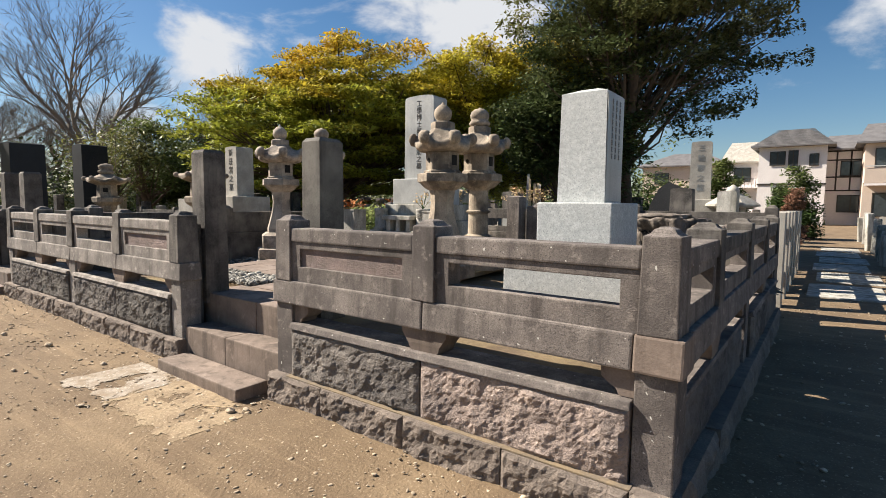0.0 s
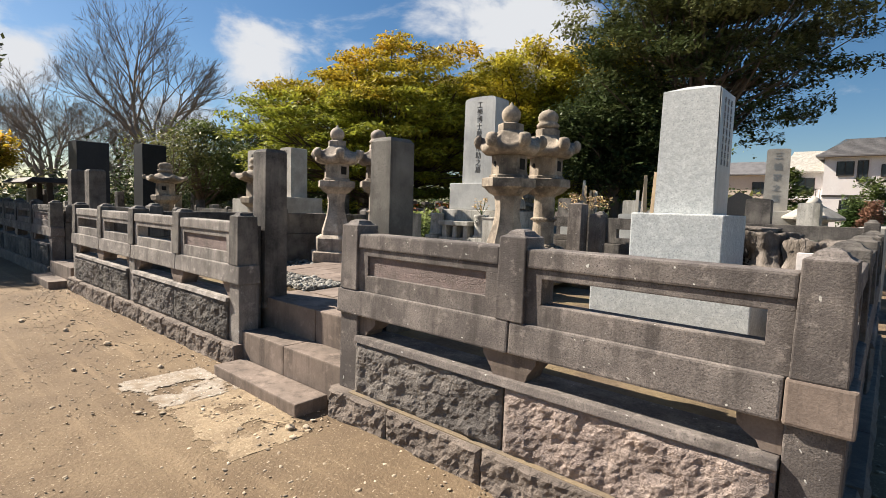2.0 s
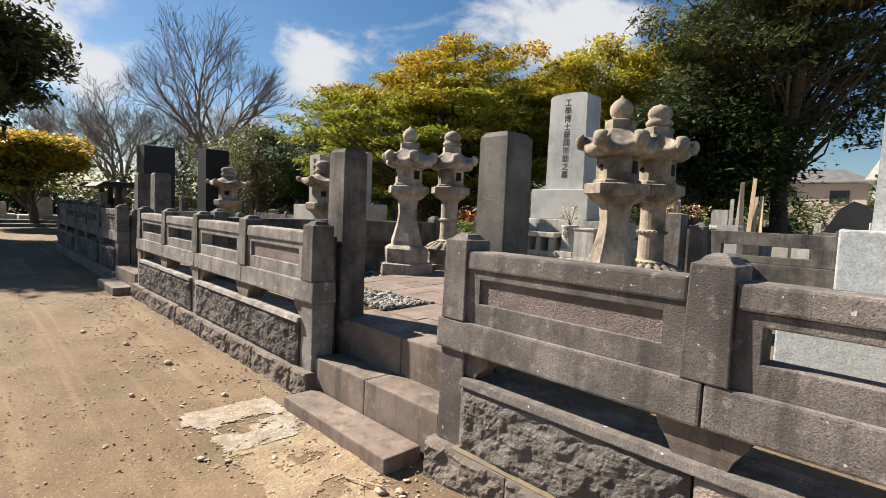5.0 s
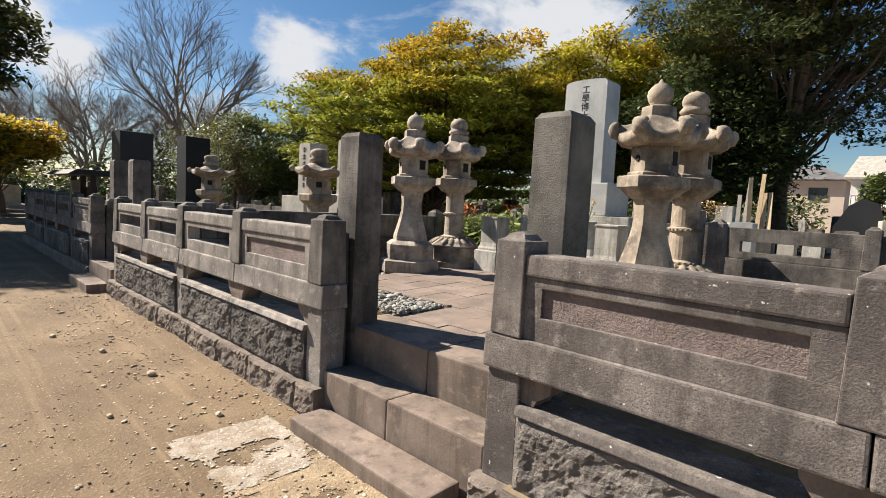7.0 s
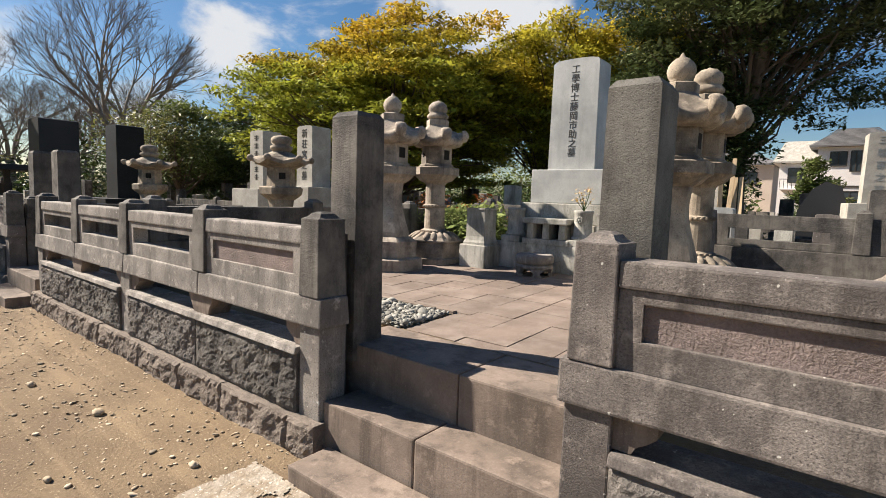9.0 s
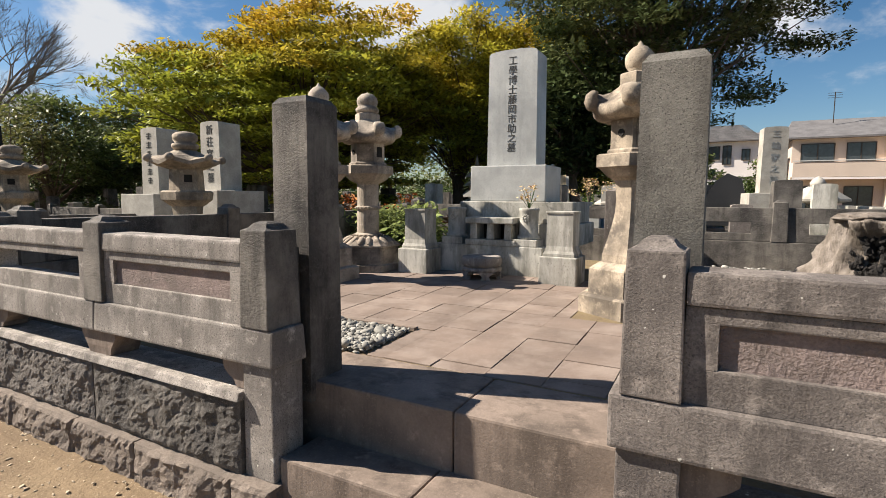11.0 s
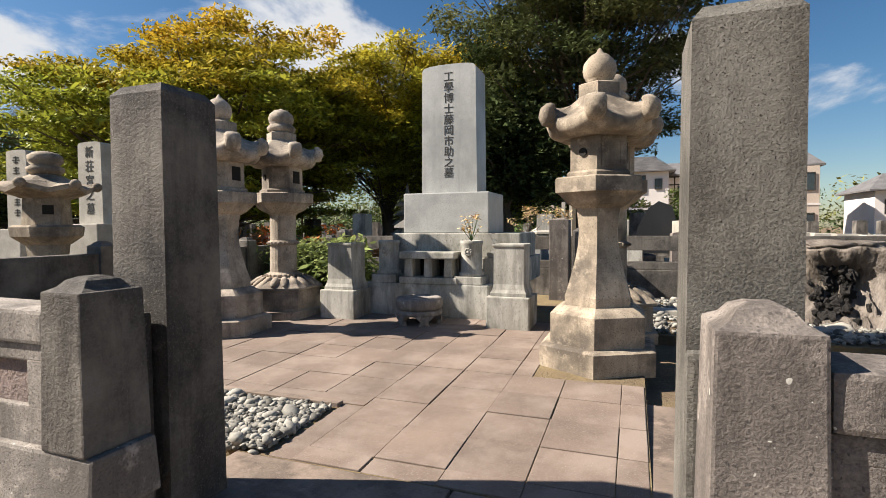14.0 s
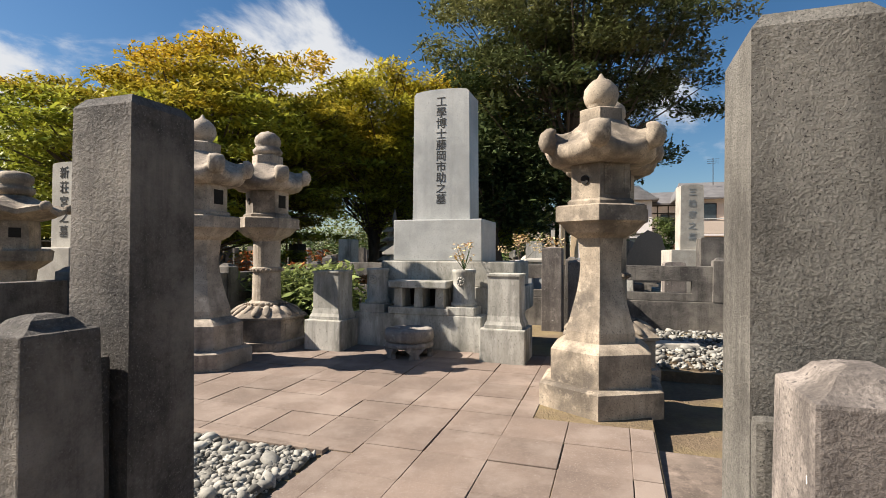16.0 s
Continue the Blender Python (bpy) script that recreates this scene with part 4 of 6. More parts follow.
def small_lantern(at, label, mat, s=1.0):
    """A low lantern on a thick shaft with a broad roof with turned-up corners."""
    ob = thing("stone_lantern", at, label, "stone lantern", "small stone lanterns")
    ob.scale = (s,) * 3
    part("base", soften(lathe([(0.3, -0.3), (0.3, -0.02), (0.24, 0.0)], 6), 0.01), mat, ob)
    part("shaft", soften(lathe([(0.2, 0), (0.16, 0.1), (0.145, 0.5), (0.16, 0.62)], 6), 0.008), mat, ob)
    part("platform", soften(lathe([(0.17, 0.62), (0.26, 0.69), (0.27, 0.77), (0.24, 0.79)], 6), 0.01), mat, ob)
    box = part("fire_box", soften(lathe([(0.18, 0.79), (0.17, 1.02)], 6), 0.008), mat, ob)
    for k in range(6):
        a = 2 * math.pi * (k + 0.5) / 6
        if k % 2:
            p = part("window_opening", block(-0.04, 0.04, -0.004, 0.02, -0.04, 0.04, 0), M_HOLE, box)
            p.matrix_local = pose(math.cos(a) * 0.153, math.sin(a) * 0.153, 0.92, 0, 0, math.degrees(a) + 90)
    rings = []
    for f, z, l in ((0.5, 1.02, 0), (1.0, 1.06, 0.05), (1.0, 1.10, 0.05), (0.6, 1.17, 0.0), (0.3, 1.23, 0)):
        rings.append([(0.37 * f * math.cos(2 * math.pi * k / 12) * (1 if k % 2 == 0 else 0.87), 0.37 * f * math.sin(2 * math.pi * k / 12) * (1 if k % 2 == 0 else 0.87), z + (l if k % 2 == 0 else 0)) for k in range(12)])
    roof = part("roof", loft(rings), mat, ob)
    for k in range(6):
        a = 2 * math.pi * k / 6
        bm = bmesh.new()
        bmesh.ops.create_icosphere(bm, subdivisions=2, radius=0.045, matrix=Matrix.Translation((0.37 * math.cos(a), 0.37 * math.sin(a), 1.135)))
        part("roof_curl", bm, mat, roof, smooth=True)
    part("jewel", lathe([(0.11, 1.23), (0.14, 1.26), (0.14, 1.29), (0.1, 1.31), (0.13, 1.34), (0.13, 1.39), (0.09, 1.42), (0.02, 1.435)], 16), mat, ob, smooth=True)
    return ob


small_lantern((-8.27, 4.47, 0.785), "brown stone lantern with a broad curled roof", M_LANTERN, 1.0)
small_lantern((-13.5, 5.0, 0.64), "brown stone lantern with ringed finial", M_LANTERN, 1.19)


# ---- main grave ----
def slab_stone(w, d, z0, z1, crown=0.05, top_in=0.02):
    """An upright stone with a gently crowned top and rounded shoulders."""
    pts = [(-w / 2, z0), (w / 2, z0), (w / 2 - top_in, z1 - crown)]
    for i in range(1, 8):
        a = i / 8
        x = (w / 2 - top_in) * math.cos(math.pi * a)
        pts.append((x, z1 - crown + crown * math.sin(math.pi * a) ** 0.6))
    pts.append((-w / 2 + top_in, z1 - crown))
    bm = bmesh.new()
    f = [bm.verts.new((x, 0.0, z)) for x, z in pts]
    b = [bm.verts.new((x, d, z)) for x, z in pts]
    bm.faces.new(f)
    bm.faces.new(b[::-1])
    for i in range(len(pts)):
        j = (i + 1) % len(pts)
        bm.faces.new((f[j], f[i], b[i], b[j]))
    return soften(bm, 0.008)


def main_grave():
    ob = thing("gravestone", (-5.17, 6.235, 0.11), "tall grey granite gravestone with a vertical inscription on stepped base", "gravestone")
    part("headstone", slab_stone(0.62, 0.36, 1.875, 3.23, 0.05, 0.012), M_GREY, ob, "upright grey granite stone with crowned top").location = (0, 0.08, 0)
    part("upper_base", block(-0.485, 0.465, -0.02, 0.6, 1.45, 1.875, 0.012), M_GREY, ob)
    part("middle_base", block(-0.6, 0.8, -0.07, 0.75, 1.2, 1.45, 0.012), M_MOSSY, ob)
    part("lower_base", block(-0.64, 0.84, -0.09, 0.85, 0.945, 1.2, 0.012), M_MOSSY, ob)
    part("terrace", block(-0.77, 0.55, -0.37, 0.9, PZ - 0.05, 0.95, 0.012), M_MOSSY, ob, "mossy stone terrace before the grave")
    ob.scale = (0.945,) * 3
    lettering("工學博士藤岡市助之墓", 0.114, (0.0, 0.0785, 3.15), ob, M_INK, spacing=0.984)
    return ob


main_grave()


def offering_table():
    ob = thing("offering_table", (-5.235, 5.94, 1.008), "low stone offering table with three supports", "offering table")
    part("base_slab", block(-0.29, 0.29, -0.07, 0.2, 0, 0.06, 0.006), M_MOSSY, ob)
    for x in (-0.2, 0.0, 0.2):
        part("support", block(x - 0.045, x + 0.045, -0.05, 0.16, 0.06, 0.235, 0.008, (0.008, 0)), M_MOSSY, ob)
    # added black sheet: paints the shade in the gaps between the supports
    part("back_panel", block(-0.23, 0.23, 0.162, 0.185, 0.06, 0.235, 0.002), M_HOLE, ob)
    part("tabletop", block(-0.28, 0.28, -0.1, 0.21, 0.235, 0.30, 0.012), M_MOSSY, ob)
    return ob


offering_table()


def flower_vase(x, label, flowers):
    ob = thing("flower_vase", (x, 6.02, 1.008), label, "vase", "grave flower vases")
    part("foot_block", block(-0.13, 0.13, -0.13, 0.12, 0, 0.075, 0.006), M_MOSSY, ob)
    body = part("vase_body", lathe([(0.12, 0.075), (0.12, 0.105), (0.1, 0.115), (0.1, 0.36), (0.108, 0.375), (0.108, 0.40), (0.098, 0.405), (0.085, 0.40), (0.08, 0.36)], 24), M_MOSSY, ob, smooth=True)
    bm = bmesh.new()
    for k in range(9):
        a = 2 * math.pi * k / 9
        bmesh.ops.create_icosphere(bm, subdivisions=1, radius=0.014, matrix=Matrix.Translation((0.03 * math.cos(a), -0.103, 0.3 + 0.03 * math.sin(a))))
    bmesh.ops.create_icosphere(bm, subdivisions=1, radius=0.02, matrix=Matrix.Translation((0, -0.103, 0.3)))
    part("crest", bm, M_MOSSY, body)
    if flowers:
        bunch = []
        stalks, fcs = [], []
        rng = random.Random(5)
        for k in range(9):
            t = (rng.gauss(0, 0.05), rng.gauss(0, 0.05), 0.5 + rng.random() * 0.14)
            bunch.append(t)
            limb(stalks, fcs, [(0, 0, 0.4), tuple(0.6 * q + 0.4 * w for q, w in zip(t, (0, 0, 0.4))), t], 0.004, 0.002, 4)
        raw("flower_stem", stalks, fcs, M_LEAF_MID, body)
        tagged(leaves("flower_head", bunch, 14, 0.022, 0.018, M_FLOWER, body, 3, 1.0), kind="stuff")
    return ob


flower_vase(-5.70, "round stone flower vase with a carved crest", False)
flower_vase(-4.845, "round stone flower vase holding small withered flowers", True)


def side_pedestal(x, label):
    ob = thing("stone_pedestal", (x, 5.56, floor_at(5.56)), label, "pedestal", "pedestals before the grave")
    ob.scale = (0.92,) * 3
    part("base_block", block(-0.2, 0.2, 0, 0.4, -0.03, 0.29, 0.012), M_MOSSY, ob)
    rgs = []
    for w, z in ((0.165, 0.29), (0.165, 0.32), (0.150, 0.35), (0.140, 0.40), (0.138, 0.74)):
        rgs.append([(-w, 0.2 - w, z), (w, 0.2 - w, z), (w, 0.2 + w, z), (-w, 0.2 + w, z)])
    part("column", soften(loft(rgs), 0.012), M_MOSSY, ob)
    part("lid", block(-0.148, 0.148, 0.052, 0.348, 0.74, 0.765, 0.006), M_MOSSY, ob, "dark thin lid slab")
    return ob


side_pedestal(-6.02, "square mossy stone pedestal on a block")
side_pedestal(-4.40, "square mossy stone pedestal with grey lid on a block")


def incense_bowl():
    ob = thing("incense_burner", (-5.21, 5.62, floor_at(5.45)), "low round grey stone incense burner on feet", "incense burner")
    ob.scale = (0.98, 0.98, 0.95)
    part("bowl", lathe([(0.175, 0.13), (0.2, 0.145), (0.212, 0.165), (0.212, 0.225), (0.2, 0.245), (0.172, 0.25), (0.16, 0.244), (0.005, 0.246)], 32), M_ANDESITE_PALE, ob, smooth=True)
    part("seat_ring", lathe([(0.19, 0.085), (0.21, 0.095), (0.21, 0.125), (0.19, 0.135)], 32), M_ANDESITE_PALE, ob, smooth=True)
    for k in range(5):
        a = 2 * math.pi * (k + 0.25) / 5
        bm = loft([[(-0.05, -0.02, 0.0), (0.05, -0.02, 0.0), (0.05, 0.02, 0.0), (-0.05, 0.02, 0.0)],
                   [(-0.035, -0.02, 0.04), (0.035, -0.02, 0.04), (0.035, 0.02, 0.04), (-0.035, 0.02, 0.04)],
                   [(-0.085, -0.025, 0.09), (0.085, -0.025, 0.09), (0.085, 0.025, 0.09), (-0.085, 0.025, 0.09)]])
        p = part("foot", soften(bm, 0.006), M_ANDESITE_PALE, ob)
        p.matrix_local = pose(math.cos(a) * 0.18, math.sin(a) * 0.18, 0, 0, 0, math.degrees(a) + 90)
    return ob


incense_bowl()


# ---- pale granite grave by the corner ----
def pale_grave():
    ob = thing("gravestone", (-1.415, 3.48, 0.01), "pale grey sawn granite gravestone with polished side", "gravestone")
    bm = loft([[(-0.175, 0.07, 1.5), (0.175, 0.07, 1.5), (0.175, 0.42, 1.5), (-0.175, 0.42, 1.5)],
               [(-0.165, 0.08, 2.27), (0.165, 0.08, 2.27), (0.165, 0.41, 2.27), (-0.165, 0.41, 2.27)],
               [(-0.06, 0.19, 2.31), (0.06, 0.19, 2.31), (0.06, 0.30, 2.31), (-0.06, 0.30, 2.31)]])
    part("headstone", soften(bm, 0.006), M_PALE, ob)
    part("side_face", block(0.1725, 0.1775, 0.08, 0.41, 1.51, 2.26, 0.002, (0, 0)), M_GREY, ob, "polished side face")
    part("base", block(-0.285, 0.265, -0.03, 0.56, 1.03, 1.5, 0.01), M_PALE, ob)
    part("lower_base", block(-0.48, 0.46, -0.16, 0.7, PZ - 0.06, 1.03, 0.01), M_PALE, ob)
    for k in range(3):
        bars(9, 0.03, 0.035, 0.012, (0.179, 0.17 + 0.075 * k, 2.22), ob, M_FAINT, 90)
    return ob


pale_grave()


# ---- other graves ----
def grave(at, w, h, mat, label, base=0.45, steps=1, rz=0, text=0, dark=M_INK, group="gravestones", crown=0.03, base_mat=None):
    """A family grave: upright stone on one or more base blocks."""
    ob = thing("gravestone", at, label, "gravestone", group, rz=rz)
    z, bw = 0.0, w * (1.5 + 0.5 * steps)
    for k in range(steps):
        hh = base / steps
        part("base", block(-bw / 2, bw / 2, -bw / 2, bw / 2, z - (0.1 if k == 0 else 0), z + hh, 0.012), base_mat or mat, ob)
        z, bw = z + hh, bw - w * 0.5
    s = part("headstone", slab_stone(w, w * 0.9, z, z + h, crown, w * 0.03), mat, ob)
    s.location = (0, -w * 0.45, 0)
    if isinstance(text, str):
        lettering(text, w * 0.36, (0, -w * 0.45 - 0.003, z + h * 0.94), ob, dark, spacing=h * 0.86 / len(text) / (w * 0.36))
    elif text:
        bars(text, w * 0.32, h * 0.8 / text * 0.72, h * 0.8 / text * 0.28, (0, -w * 0.45 - 0.003, z + h * 0.92), ob, dark)
    return ob


M_LIGHTG = material("light_granite", (0.42, 0.395, 0.345), (0.3, 0.28, 0.245), 4, 120, 0.7, 0.1, (0.28, 0.26, 0.22), 2, 0.4, (0.2, 0.2, 0.18), 200)
grave((-9.52, 5.93, 0.6), 0.41, 0.98, M_LIGHTG, "pale granite gravestone with cut characters beside its twin", 1.0, 2, 0, "新荘宮之墓")
grave((-11.72, 6.45, 0.55), 0.46, 1.13, M_LIGHTG, "pale granite gravestone with vertical characters", 1.0, 2, 0, 6)
grave((-16.0, 4.1, 0.5), 0.78, 1.75, M_BLACKSTONE, "large black granite gravestone", 0.62, 1, 0, 0)
grave((-20.2, 7.0, 0.2), 0.86, 2.2, M_BLACKSTONE, "tall black granite gravestone with vertical lettering", 0.95, 1, 0, 0)
grave((-2.23, 12.3, 0.5), 0.42, 1.22, M_LIGHTG, "pale upright gravestone with five large carved characters", 1.15, 1, 8, "三輪家之墓", M_FAINT)


def dark_slab(at):
    ob = thing("memorial_stone", at, "dark irregular slate memorial slab", "memorial stone")
    bm = bmesh.new()
    pts = [(-0.4, 0), (0.45, 0), (0.42, 0.5), (0.3, 0.95), (0.05, 1.05), (-0.15, 0.9), (-0.35, 0.5)]
    f = [bm.verts.new((x, 0, z)) for x, z in pts]
    b = [bm.verts.new((x * 0.95, 0.16, z * 0.98)) for x, z in pts]
    bm.faces.new(f)
    bm.faces.new(b[::-1])
    for i in range(len(pts)):
        j = (i + 1) % len(pts)
        bm.faces.new((f[j], f[i], b[i], b[j]))
    part("slab", soften(bm, 0.02), M_BLACKSTONE, ob)


dark_slab((-3.0, 12.6, 1.0))


def snow_lantern(at, s=1.0):
    """A low granite lantern with a wide six-sided roof."""
    ob = thing("stone_lantern", at, "low pale stone lantern with a wide roof", "stone lantern", "wide-roofed lanterns")
    ob.scale = (s,) * 3
    part("base", soften(lathe([(0.3, 0), (0.3, 0.6), (0.36, 0.7), (0.36, 0.76)], 6), 0.01), M_LIGHTG, ob)
    for k in range(3):
        a = 2 * math.pi * k / 3
        p = part("support", block(-0.05, 0.05, -0.05, 0.05, 0.76, 1.02, 0.008), M_LIGHTG, ob)
        p.location = (0.2 * math.cos(a), 0.2 * math.sin(a), 0)
    part("roof", soften(lathe([(0.3, 1.02), (0.52, 1.06), (0.52, 1.10), (0.3, 1.25), (0.15, 1.33)], 6), 0.01), M_LIGHTG, ob)
    part("jewel", lathe([(0.12, 1.33), (0.13, 1.4), (0.09, 1.46), (0.01, 1.52)], 12), M_LIGHTG, ob, smooth=True)


snow_lantern((-1.55, 11.9, 0.5), 0.95)
snow_lantern((-5.1, 12.6, 0.5), 0.85)

# upright square column behind the lantern, and a plain stele
def stone_column(at, w, h, label):
    ob = thing("stone_column", at, label, "column", "plain stone columns")
    part("shaft", block(-w / 2, w / 2, -w / 2, w / 2, -0.05, h - 0.02, 0.008, (0.004, 0.004), chip=0.002), M_ANDESITE, ob)
    part("cap", loft([[(-w / 2 + 0.004, -w / 2 + 0.004, h - 0.021), (w / 2 - 0.004, -w / 2 + 0.004, h - 0.021), (w / 2 - 0.004, w / 2 - 0.004, h - 0.021), (-w / 2 + 0.004, w / 2 - 0.004, h - 0.021)],
                      [(-0.02, -0.02, h), (0.02, -0.02, h), (0.02, 0.02, h), (-0.02, 0.02, h)]]), M_ANDESITE, ob)


stone_column((-4.27, 7.85, PZ + 0.045), 0.24, 1.0, "plain square grey stone column before the rear wall")
stone_column((-4.0, 8.0, PZ + 0.045), 0.2, 0.84, "shorter dark grey stone column before the rear wall")
grave((-4.1, 9.6, 0.2), 0.34, 0.8, M_GREY, "short grey stone stele", 0.5, 1, 0, 0)


def dome_lantern(at):
    """A small lantern with a domed cap."""
    ob = thing("stone_lantern", at, "small grey-green stone lantern with a domed cap", "stone lantern")
    part("base", block(-0.16, 0.16, -0.16, 0.16, -0.05, 0.62, 0.01), M_MOSSY, ob)
    part("shaft", lathe([(0.1, 0.62), (0.08, 0.7), (0.08, 0.86), (0.14, 0.9)], 16), M_MOSSY, ob, smooth=True)
    part("dome_cap", lathe([(0.12, 0.9), (0.27, 0.905), (0.27, 0.95), (0.255, 1.05), (0.2, 1.14), (0.1, 1.19), (0.05, 1.2), (0.05, 1.24), (0.005, 1.26)], 24), M_MOSSY, ob, smooth=True)


def hokora(at):
    """A miniature stone shrine with a gabled roof."""
    ob = thing("miniature_shrine", at, "miniature pale stone shrine with a gabled roof", "shrine")
    part("base", block(-0.2, 0.2, -0.16, 0.16, -0.05, 0.72, 0.01), M_LIGHTG, ob)
    body = part("body", block(-0.14, 0.14, -0.12, 0.12, 0.72, 0.92, 0.006), M_LIGHTG, ob)
    part("doorway", block(-0.05, 0.05, -0.125, -0.11, 0.76, 0.87, 0), M_HOLE, body, "dark doorway")
    part("roof", soften(loft([[(-0.24, -0.2, 0.92), (0.24, -0.2, 0.92), (0.24, 0.2, 0.92), (-0.24, 0.2, 0.92)],
                              [(-0.24, -0.2, 0.95), (0.24, -0.2, 0.95), (0.24, 0.2, 0.95), (-0.24, 0.2, 0.95)],
                              [(-0.03, -0.2, 1.07), (0.03, -0.2, 1.07), (0.03, 0.2, 1.07), (-0.03, 0.2, 1.07)]]), 0.006), M_LIGHTG, ob)


def dried_flowers(at, seed):
    ob = thing("flower_bunch", at, "bunch of faded pinkish dried flowers in a grey vase", "flowers", "dried flower bunches")
    part("vase", lathe([(0.06, -0.02), (0.06, 0.2), (0.07, 0.22), (0.05, 0.22)], 12), M_GREY, ob, smooth=True)
    rng, v, f, heads = random.Random(seed), [], [], []
    for k in range(14):
        t = (rng.gauss(0, 0.11), rng.gauss(0, 0.08), rng.uniform(0.34, 0.56))
        limb(v, f, [(0, 0, 0.2), (t[0] * 0.5, t[1] * 0.5, t[2] * 0.65), t], 0.005, 0.002, 4)
        heads.append(t)
    raw("stems", v, f, M_BARK, ob)
    tagged(leaves("flower_heads", heads, 16, 0.03, 0.024, M_FLOWER, ob, seed, 1.0), kind="stuff")


dome_lantern((-6.25, 8.9, 0.62))
hokora((-6.62, 8.75, 0.62))
for k, (x, y) in enumerate(((-4.85, 8.85), (-4.45, 9.0), (-6.1, 8.65))):
    dried_flowers((x, y, 1.25), 40 + k)
    part("stand", block(-0.2, 0.2, -0.12, 0.12, -0.05, 1.235, 0.01), M_GREY, thing("stone_stand", (x, y, 0), "plain grey stone stand behind the wall", "stand", "stone stands"))


def far_graves():
    """Rows of graves through the cemetery behind the lots."""
    rng = random.Random(4)
    mats = [M_LIGHTG, M_MOSSY, M_DARKSTONE, M_ANDESITE, M_LIGHTG, M_DARKSTONE]
    protos = []
    for k in range(9):
        mt = mats[k % len(mats)]
        name = {M_LIGHTG: "pale granite", M_MOSSY: "mossy granite", M_DARKSTONE: "dark stone", M_ANDESITE: "weathered grey"}[mt]
        protos.append(grave((-30 - k, 30, 0), rng.uniform(0.26, 0.4), rng.uniform(0.6, 1.15), mt, f"{name} gravestone in the rows behind", rng.uniform(0.4, 0.8), 1 + k % 3, 0, 0, group="graves in the rows behind"))
    for y0 in (10.2, 12.4, 15.0, 17.6, 20.4, 23.5, 27.0, 31.0, 36.0):
        x = -34.0 + rng.uniform(0, 1)
        while x < -0.9:
            clear = abs(x + 2.3) < 1.3 and 10 < y0 < 14
            if not clear and rng.random() < 0.72 and not (x > -7 and 9 < y0 < 11) and math.hypot(x + 12.4, y0 - 17.5) > 0.9:
                copy_thing(protos[rng.randrange(9)], pose(x, y0 + rng.uniform(-0.5, 0.5), rng.uniform(0, 0.15), 0, 0, rng.uniform(-6, 6) + (90 if rng.random() < 0.2 else 0)))
            x += rng.uniform(0.9, 1.9)
    for y0 in (14.5, 17.0, 19.5, 22.5, 26.0, 30.0):
        x = 1.95 + rng.uniform(0, 0.5)
        while x < 11:
            if rng.random() < 0.8:
                copy_thing(protos[rng.randrange(9)], pose(x, y0 + rng.uniform(-0.6, 0.6), 0, 0, 0, rng.uniform(-8, 8)))
            x += rng.uniform(0.9, 1.7)
    for k in range(9):
        copy_thing(protos[(2 * k) % 9], pose(-6.5 + k * 0.62, 9.6 + 0.9 * (k % 3) + rng.uniform(-0.2, 0.2), 0.05, 0, 0, rng.uniform(-6, 6)))
    for x in np.arange(-33, -21, 1.6):
        copy_thing(protos[rng.randrange(9)], pose(x, rng.uniform(5, 8.5), 0, 0, 0, 0))


far_graves()


# ---- dead stump with pale crust, and stones round it ----
def lumpy(r, seed, squash=(1, 1, 1), sub=3, amount=0.35, freq=2.0):
    bm = bmesh.new()
    bmesh.ops.create_icosphere(bm, subdivisions=sub, radius=1.0)
    for v in bm.verts:
        n = v.co.normalized()
        k = 1 + amount * noise.fractal(n * freq + Vector((seed, seed * 0.7, 1)), 0.8, 2.2, 5)
        v.co = Vector((n.x * squash[0], n.y * squash[1], n.z * squash[2])) * r * k
    return bm


